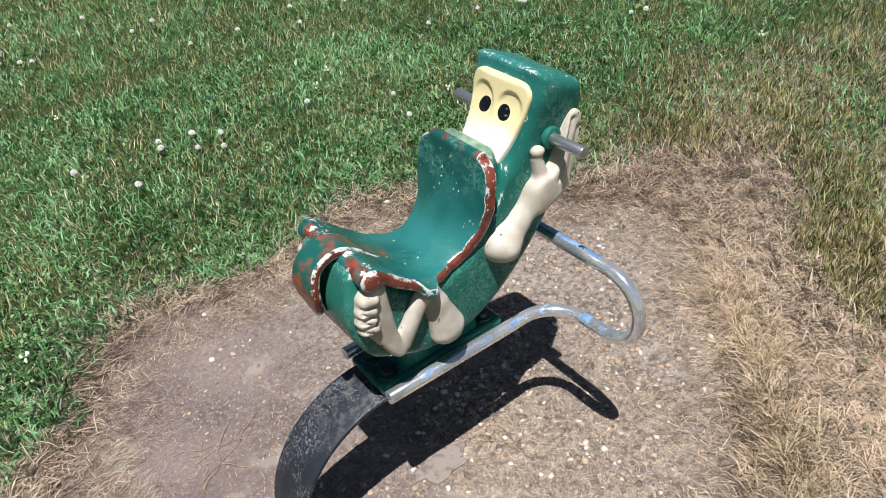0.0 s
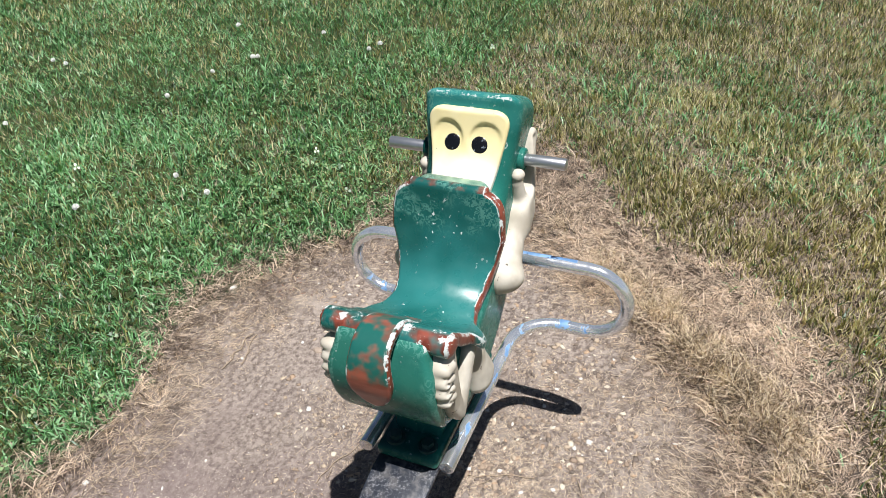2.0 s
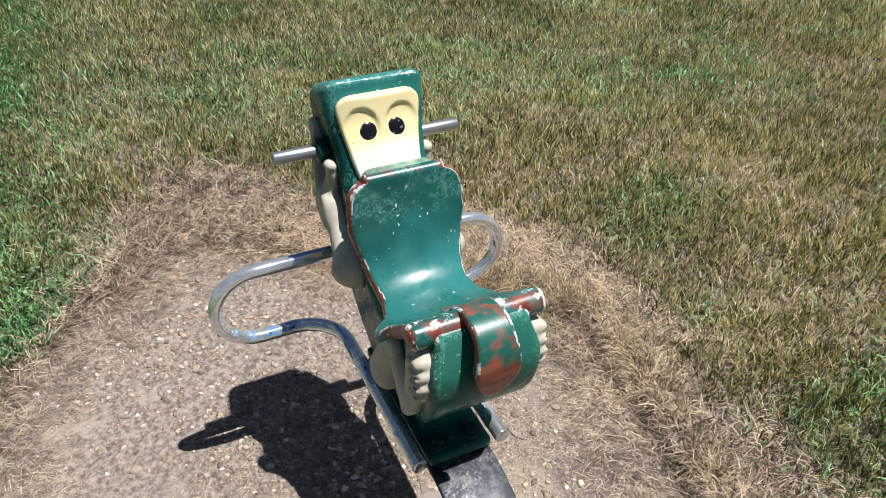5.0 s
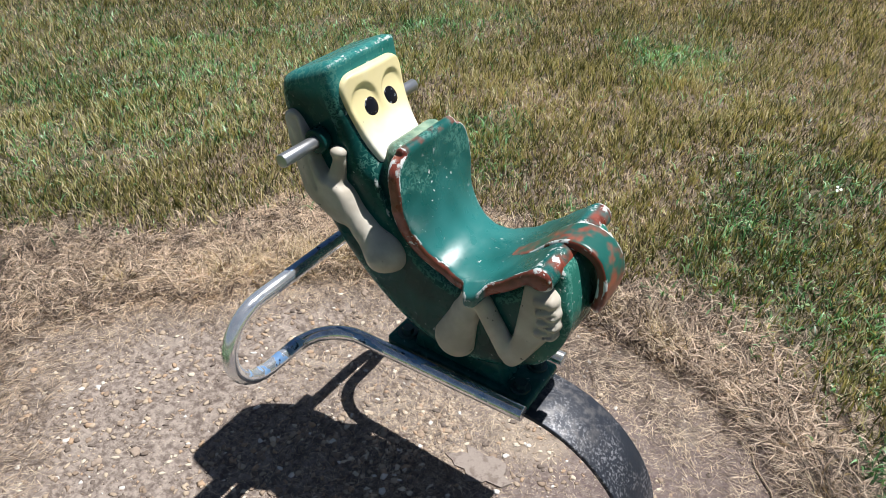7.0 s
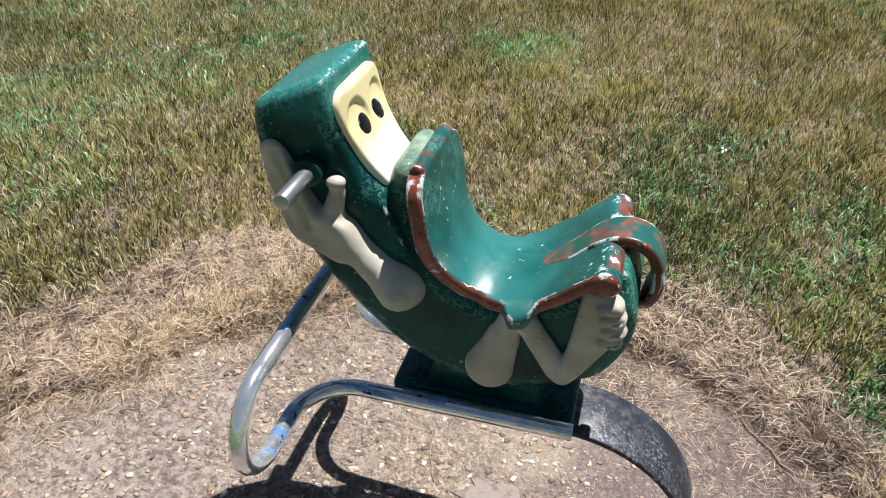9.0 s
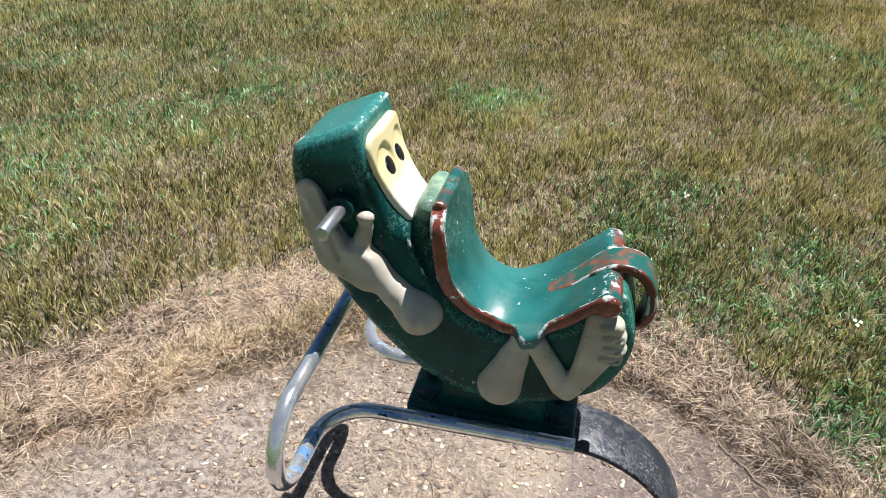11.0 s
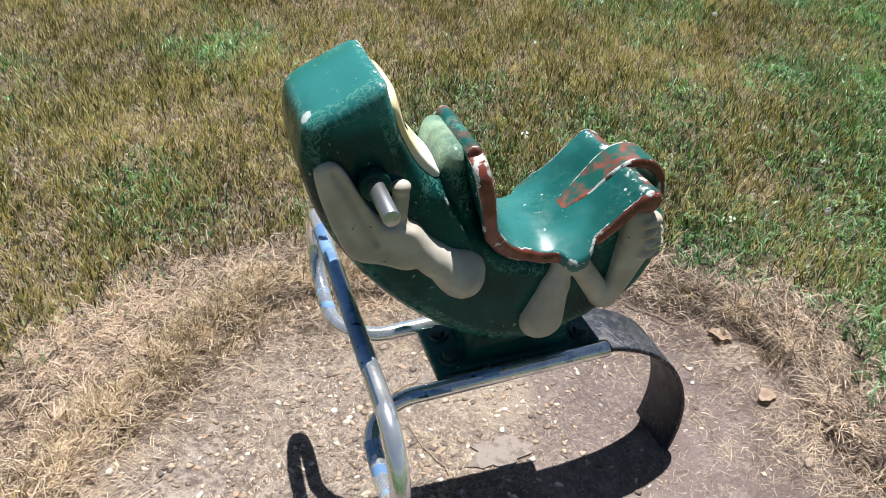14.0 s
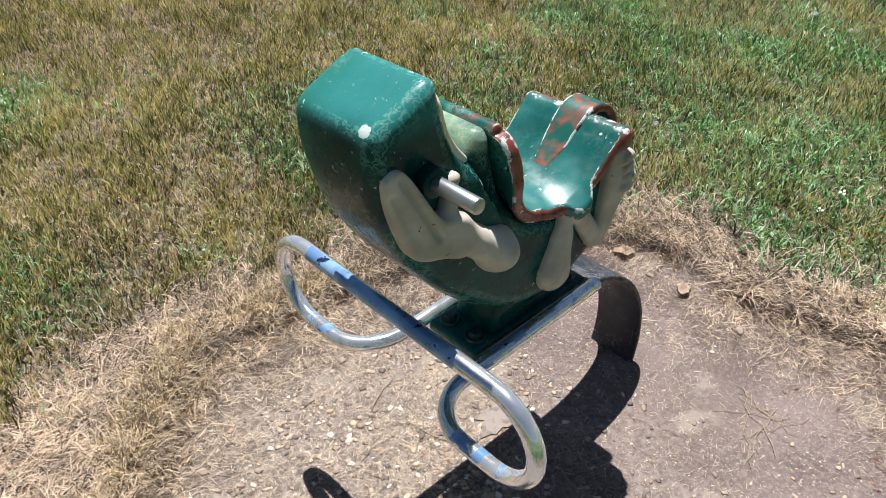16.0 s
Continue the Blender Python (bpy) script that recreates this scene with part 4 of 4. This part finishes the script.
def build_pebbles():
    """Small rounded stones pressed into the earth, thickest before the rider."""
    rng = np.random.RandomState(13)

    def gravel(x, y):
        return step_up(x - 0.55 * y + 0.22 * wave(x, y, 4, 51), -0.25, 0.20)

    x, y = scatter(rng, 19000, 1.35, lambda x, y: (edge(x, y) < 1.0) * (0.34 + 0.66 * gravel(x, y)) * (0.35 + 0.65 * step_up(wave(x, y, 10, 52), -0.5, 0.4)) * (1.05 - 0.6 * step_up(edge(x, y), 0.75, 0.95)))
    n = len(x)
    size = 0.0027 + 0.0088 * rng.uniform(0, 1, n) ** (5 - 3.1 * gravel(x, y))
    spin = rng.uniform(0, math.tau, n)
    long = rng.uniform(0.4, 1.0, n)
    rings = []
    for rise, wide, count in ((-0.3, 0.8, 6), (0.25, 1.0, 6), (0.6, 0.6, 6)):
        for i in range(count):
            a = math.tau * i / count + rise
            r = size * wide * rng.uniform(0.38, 1.35, n)
            px, py = r * math.cos(a), r * math.sin(a) * long
            rings.append(np.stack([x + px * np.cos(spin) - py * np.sin(spin), y + px * np.sin(spin) + py * np.cos(spin), height(x, y) + size * rise * (0.2 + 0.45 * long)], 1))
    v = np.stack(rings, 1).reshape(-1, 3)
    one, sizes = [], []
    for lay in (0, 6):
        for i in range(6):
            one += [lay + i, lay + (i + 1) % 6, lay + 6 + (i + 1) % 6, lay + 6 + i]
            sizes.append(4)
    one += list(range(12, 18))
    sizes.append(6)
    loops = (np.arange(n)[:, None] * 18 + np.array(one)).ravel()
    stuff("pebbles", raw_mesh("pebbles", v, loops, np.tile(sizes, n)), M_PEBBLE, "small pale pebbles pressed into the earth", "pebbles")


build_pebbles()


def build_blossoms():
    """White clover heads standing in the grass, each on its stalk."""
    rng = random.Random(5)
    bm = bmesh.new()
    for i in range(60):
        a, u = i * 2.39996, 1 - 1.55 * i / 60
        r = math.sqrt(max(0.0, 1 - u * u))
        way = Vector((r * math.cos(a), r * math.sin(a), u))
        m = Matrix.Translation(way * 0.009) @ way.to_track_quat("Z", "Y").to_matrix().to_4x4()
        bmesh.ops.create_cone(bm, cap_ends=False, segments=4, radius1=0.0026, radius2=0.0008, depth=0.008, matrix=m)
    head = bpy.data.meshes.new("flower_head")
    bm.to_mesh(head)
    bm.free()
    head.materials.append(M_BLOSSOM)
    stalk = bpy.data.meshes.new("stalk")
    bm = tube([(0, 0, -0.055), (0.002, 0.001, -0.03), (0, 0, -0.004)], 0.0009, 6, False)
    bm.to_mesh(stalk)
    bm.free()
    stalk.materials.append(M_CLOVER)
    places = [
        (-0.157, 3.95), (0.194, 3.70), (0.469, 3.30), (0.33, 3.23), (0.495, 2.81), (0.75, 2.77), (1.106, 2.84), (1.027, 2.58), (1.469, 2.02),
        (1.99, 1.86), (2.30, 1.31), (-0.312, 3.49), (-0.34, 3.36), (-0.253, 3.29), (-0.2, 3.25), (0.593, 1.746), (0.86, 1.353), (0.902, 1.527),
        (0.097, 1.839), (-0.038, 1.866), (-0.047, 1.816), (0.071, 1.724), (0.159, 1.671), (0.192, 1.766), (-0.38, 1.857), (-0.212, 1.627),
        (-2.12, -2.22), (-1.368, -0.522), (-2.767, -1.175), (-2.82, -0.63), (-2.704, -0.414), (2.386, 2.257), (2.378, 1.693), (2.218, 1.335),
        (1.978, 1.881), (1.756, 1.971), (1.426, 3.5), (1.566, 3.3), (1.682, 2.955), (1.66, 2.843), (1.37, 3.21)]
    for x, y in places:
        flower = tagged(new("clover_blossom"), "white clover blossom standing in the lawn", "clover blossom", "clover blossoms in the lawn")
        size = rng.uniform(0.8, 1.15)
        flower.location = (x, y, float(height(np.array(x), np.array(y))) + 0.052)
        flower.rotation_euler = (rng.uniform(-0.3, 0.3), rng.uniform(-0.3, 0.3), rng.uniform(0, 6))
        flower.scale = (size, size, 1)
        for name, data in (("flower_head", head), ("stalk", stalk)):
            new(name, data).parent = flower


build_blossoms()


def build_footing():
    """The worn top of a concrete footing that shows through the earth."""
    rng = random.Random(8)
    bm = bmesh.new()
    rim = []
    for i in range(26):
        a = math.tau * i / 26
        r = 1 + 0.10 * math.sin(2 * a + 1) + 0.16 * math.sin(5 * a) + rng.uniform(-0.16, 0.16)
        rim.append(bm.verts.new((-0.06 + 0.070 * r * math.cos(a), -0.036 + 0.046 * r * math.sin(a), 0.0055)))
    top = bm.faces.new(rim)
    low = bmesh.ops.extrude_face_region(bm, geom=[top])
    for v in [g for g in low["geom"] if isinstance(g, bmesh.types.BMVert)]:
        v.co.z = -0.03
        v.co.x, v.co.y = -0.06 + (v.co.x + 0.06) * 1.15, -0.036 + (v.co.y + 0.036) * 1.15
    ob = part("concrete_footing", bm, M_CONCRETE, smooth=False)
    tagged(ob, "worn pale concrete footing showing through the earth", "footing")


build_footing()


def build_rock(x, y, size, flat, seed, label):
    """A single stone, knobbly and sunk a little into the earth."""
    bm = bmesh.new()
    bmesh.ops.create_icosphere(bm, subdivisions=3, radius=1)
    for v in bm.verts:
        n = noise.noise(v.co * 1.3 + Vector((seed, 0, 0))) * 0.35 + noise.noise(v.co * 3.5 + Vector((0, seed, 0))) * 0.12
        v.co = v.co * (1 + n)
        v.co = Vector((v.co.x * size, v.co.y * size * 0.72, v.co.z * size * flat))
    bmesh.ops.rotate(bm, verts=bm.verts, cent=(0, 0, 0), matrix=Matrix.Rotation(seed * 1.7, 3, "Z"))
    ob = part("stone", bm, M_STONE)
    ob.location = (x, y, float(height(np.array(x), np.array(y))) + size * flat * 0.25)
    tagged(ob, label, "stone", "loose stones in the hollow")


k = Mat("stone_face", 0.85, spec=0.2)
M_STONE = k.colour(k.mix(k.noise(28, 5, 0.7), (0.25, 0.19, 0.145), (0.42, 0.34, 0.275))).m
k.bump(k.noise(90, 5, 0.7), 0.5, 0.004)
for spot in ((-0.755, -0.10, 0.012, 0.35, 3), (-0.73, 0.205, 0.016, 0.5, 4)):
    build_rock(*spot, "pale tan stone lying at the edge of the earth")
for spot in ((0.46, -0.30, 0.011, 0.5, 5), (0.33, -0.18, 0.012, 0.45, 6), (0.56, -0.375, 0.015, 0.4, 7), (0.107, -0.462, 0.012, 0.5, 8), (0.65, 0.40, 0.016, 0.4, 9), (0.70, 0.47, 0.013, 0.5, 10), (0.30, 0.30, 0.013, 0.5, 11), (0.36, 0.60, 0.016, 0.4, 12)):
    build_rock(*spot, "small whitish stone on the bare earth")


k = Mat("twig_bark", 0.85, spec=0.2)
M_TWIG = k.colour(k.mix(k.noise(140, 3), (0.24, 0.18, 0.125), (0.46, 0.36, 0.26))).m


def build_twig(x, y, turn, length, thick, seed):
    """A dry stalk lying on the ground, crooked, with a side shoot."""
    r = random.Random(seed)
    way = Vector((math.cos(turn), math.sin(turn), 0))
    across = Vector((-way.y, way.x, 0))
    path = []
    for i in range(8):
        p = Vector((x, y, 0)) + way * length * (i / 7 - 0.5) + across * r.uniform(-0.05, 0.05) * length
        p.z = float(height(np.array(p.x), np.array(p.y))) + thick + 0.004
        path.append(p)
    bm = tube(path, thick, 6, False)
    shoot = [path[4], path[4] + way * length * 0.12 + across * length * 0.10 + Vector((0, 0, 0.004)), path[4] + way * length * 0.26 + across * length * 0.16 + Vector((0, 0, 0.003))]
    small = tube(shoot, thick * 0.6, 5, False)
    data = bpy.data.meshes.new("shoot")
    small.to_mesh(data)
    small.free()
    bm.from_mesh(data)
    ob = part("dry_twig", bm, M_TWIG)
    tagged(ob, "thin dry brown stalk lying on the earth", "twig", "dry stalks on the earth")


for i, spot in enumerate(((0.10, -0.09, 1.9, 0.17, 0.0013), (0.10, -0.30, 0.4, 0.12, 0.0012), (-0.49, 0.39, 0.9, 0.22, 0.0009), (-0.50, 0.37, 2.2, 0.18, 0.0008), (-0.46, 0.42, 0.1, 0.2, 0.0008), (-0.52, 0.40, 1.5, 0.16, 0.0007), (-0.45, 0.39, 0.5, 0.24, 0.0008), (-0.50, 0.43, 2.7, 0.2, 0.0007), (-0.54, 0.36, 1.2, 0.14, 0.0007), (0.27, 0.84, 0.0, 0.16, 0.0018), (0.29, 0.81, 0.25, 0.13, 0.0016), (-0.62, -0.38, 2.3, 0.26, 0.0018), (0.0, 0.33, 2.8, 0.16, 0.0012))):
    build_twig(*spot, i)


k = Mat("dead_leaf", 0.7, spec=0.25)
M_LEAF = k.colour(k.mix(k.noise(45, 4, 0.7), (0.46, 0.34, 0.245), (0.74, 0.60, 0.47))).m
k.bump(k.noise(90, 4), 0.4, 0.002)


def build_leaf(x, y, turn, length, seed):
    """A dry curled leaf: a thin crumpled blade with a pointed tip and a short stem."""
    bm = bmesh.new()
    n, m = 12, 6
    grid = []
    for i in range(n + 1):
        u = i / n
        half = (0.42 + 0.03 * math.sin(13 * u + seed)) * length * math.sin(math.pi * min(1, u * 0.97 + 0.03)) ** 0.7
        row = []
        for j in range(-m, m + 1):
            w = j / m
            p = Vector(((u - 0.5) * length, half * w * (0.85 + 0.15 * math.cos(9 * u + seed)), 0))
            p.z = 0.010 + 0.20 * half * w * w + 0.17 * length * (noise.noise(p * 55 + Vector((seed, 0, 0))) + 0.25)
            row.append(bm.verts.new(p))
        grid.append(row)
    for a, b in zip(grid, grid[1:]):
        for j in range(2 * m):
            bm.faces.new((a[j], a[j + 1], b[j + 1], b[j]))
    bmesh.ops.solidify(bm, geom=bm.faces[:], thickness=0.0012)
    leaf = tagged(new("dead_leaf"), "dry curled tan leaf lying on the earth", "leaf", "dry leaves on the earth")
    leaf.location = (x, y, float(height(np.array(x), np.array(y))) - 0.002)
    leaf.rotation_euler.z = turn
    part("leaf_blade", bm, M_LEAF, leaf)
    part("leaf_stem", tube([(-0.5 * length, 0, 0.012), (-0.62 * length, 0.004, 0.008), (-0.72 * length, 0.012, 0.006)], 0.0011, 6), M_TWIG, leaf)


for i, spot in enumerate(((-0.778, -0.213, 2.1, 0.070), (-0.758, 0.010, 0.5, 0.056))):
    build_leaf(*spot, i * 3.1 + 1)


def build_bark():
    """Reddish crumbs of old bark where the straw begins."""
    rng = np.random.RandomState(21)
    x, y = [], []
    for px, py, r, n in ((-0.80, 0.49, 0.05, 120), (0.21, -0.70, 0.03, 40), (0.405, -0.60, 0.03, 40), (-0.60, 0.70, 0.05, 60), (0.60, 0.86, 0.04, 50)):
        x.append(rng.normal(px, r, n))
        y.append(rng.normal(py, r, n))
    x, y = np.concatenate(x), np.concatenate(y)
    stuff("bark_crumbs", blade_mesh("bark_crumbs", rng, x, y, 0.024, 0.0045, (1.40, 0.15), 0.1), M_BARK, "reddish brown crumbs of bark among the straw", "bark")


M_BARK = blades("bark_crumb", (0.13, 0.05, 0.035), (0.30, 0.115, 0.075), (0.48, 0.24, 0.16), 0.8)
build_bark()
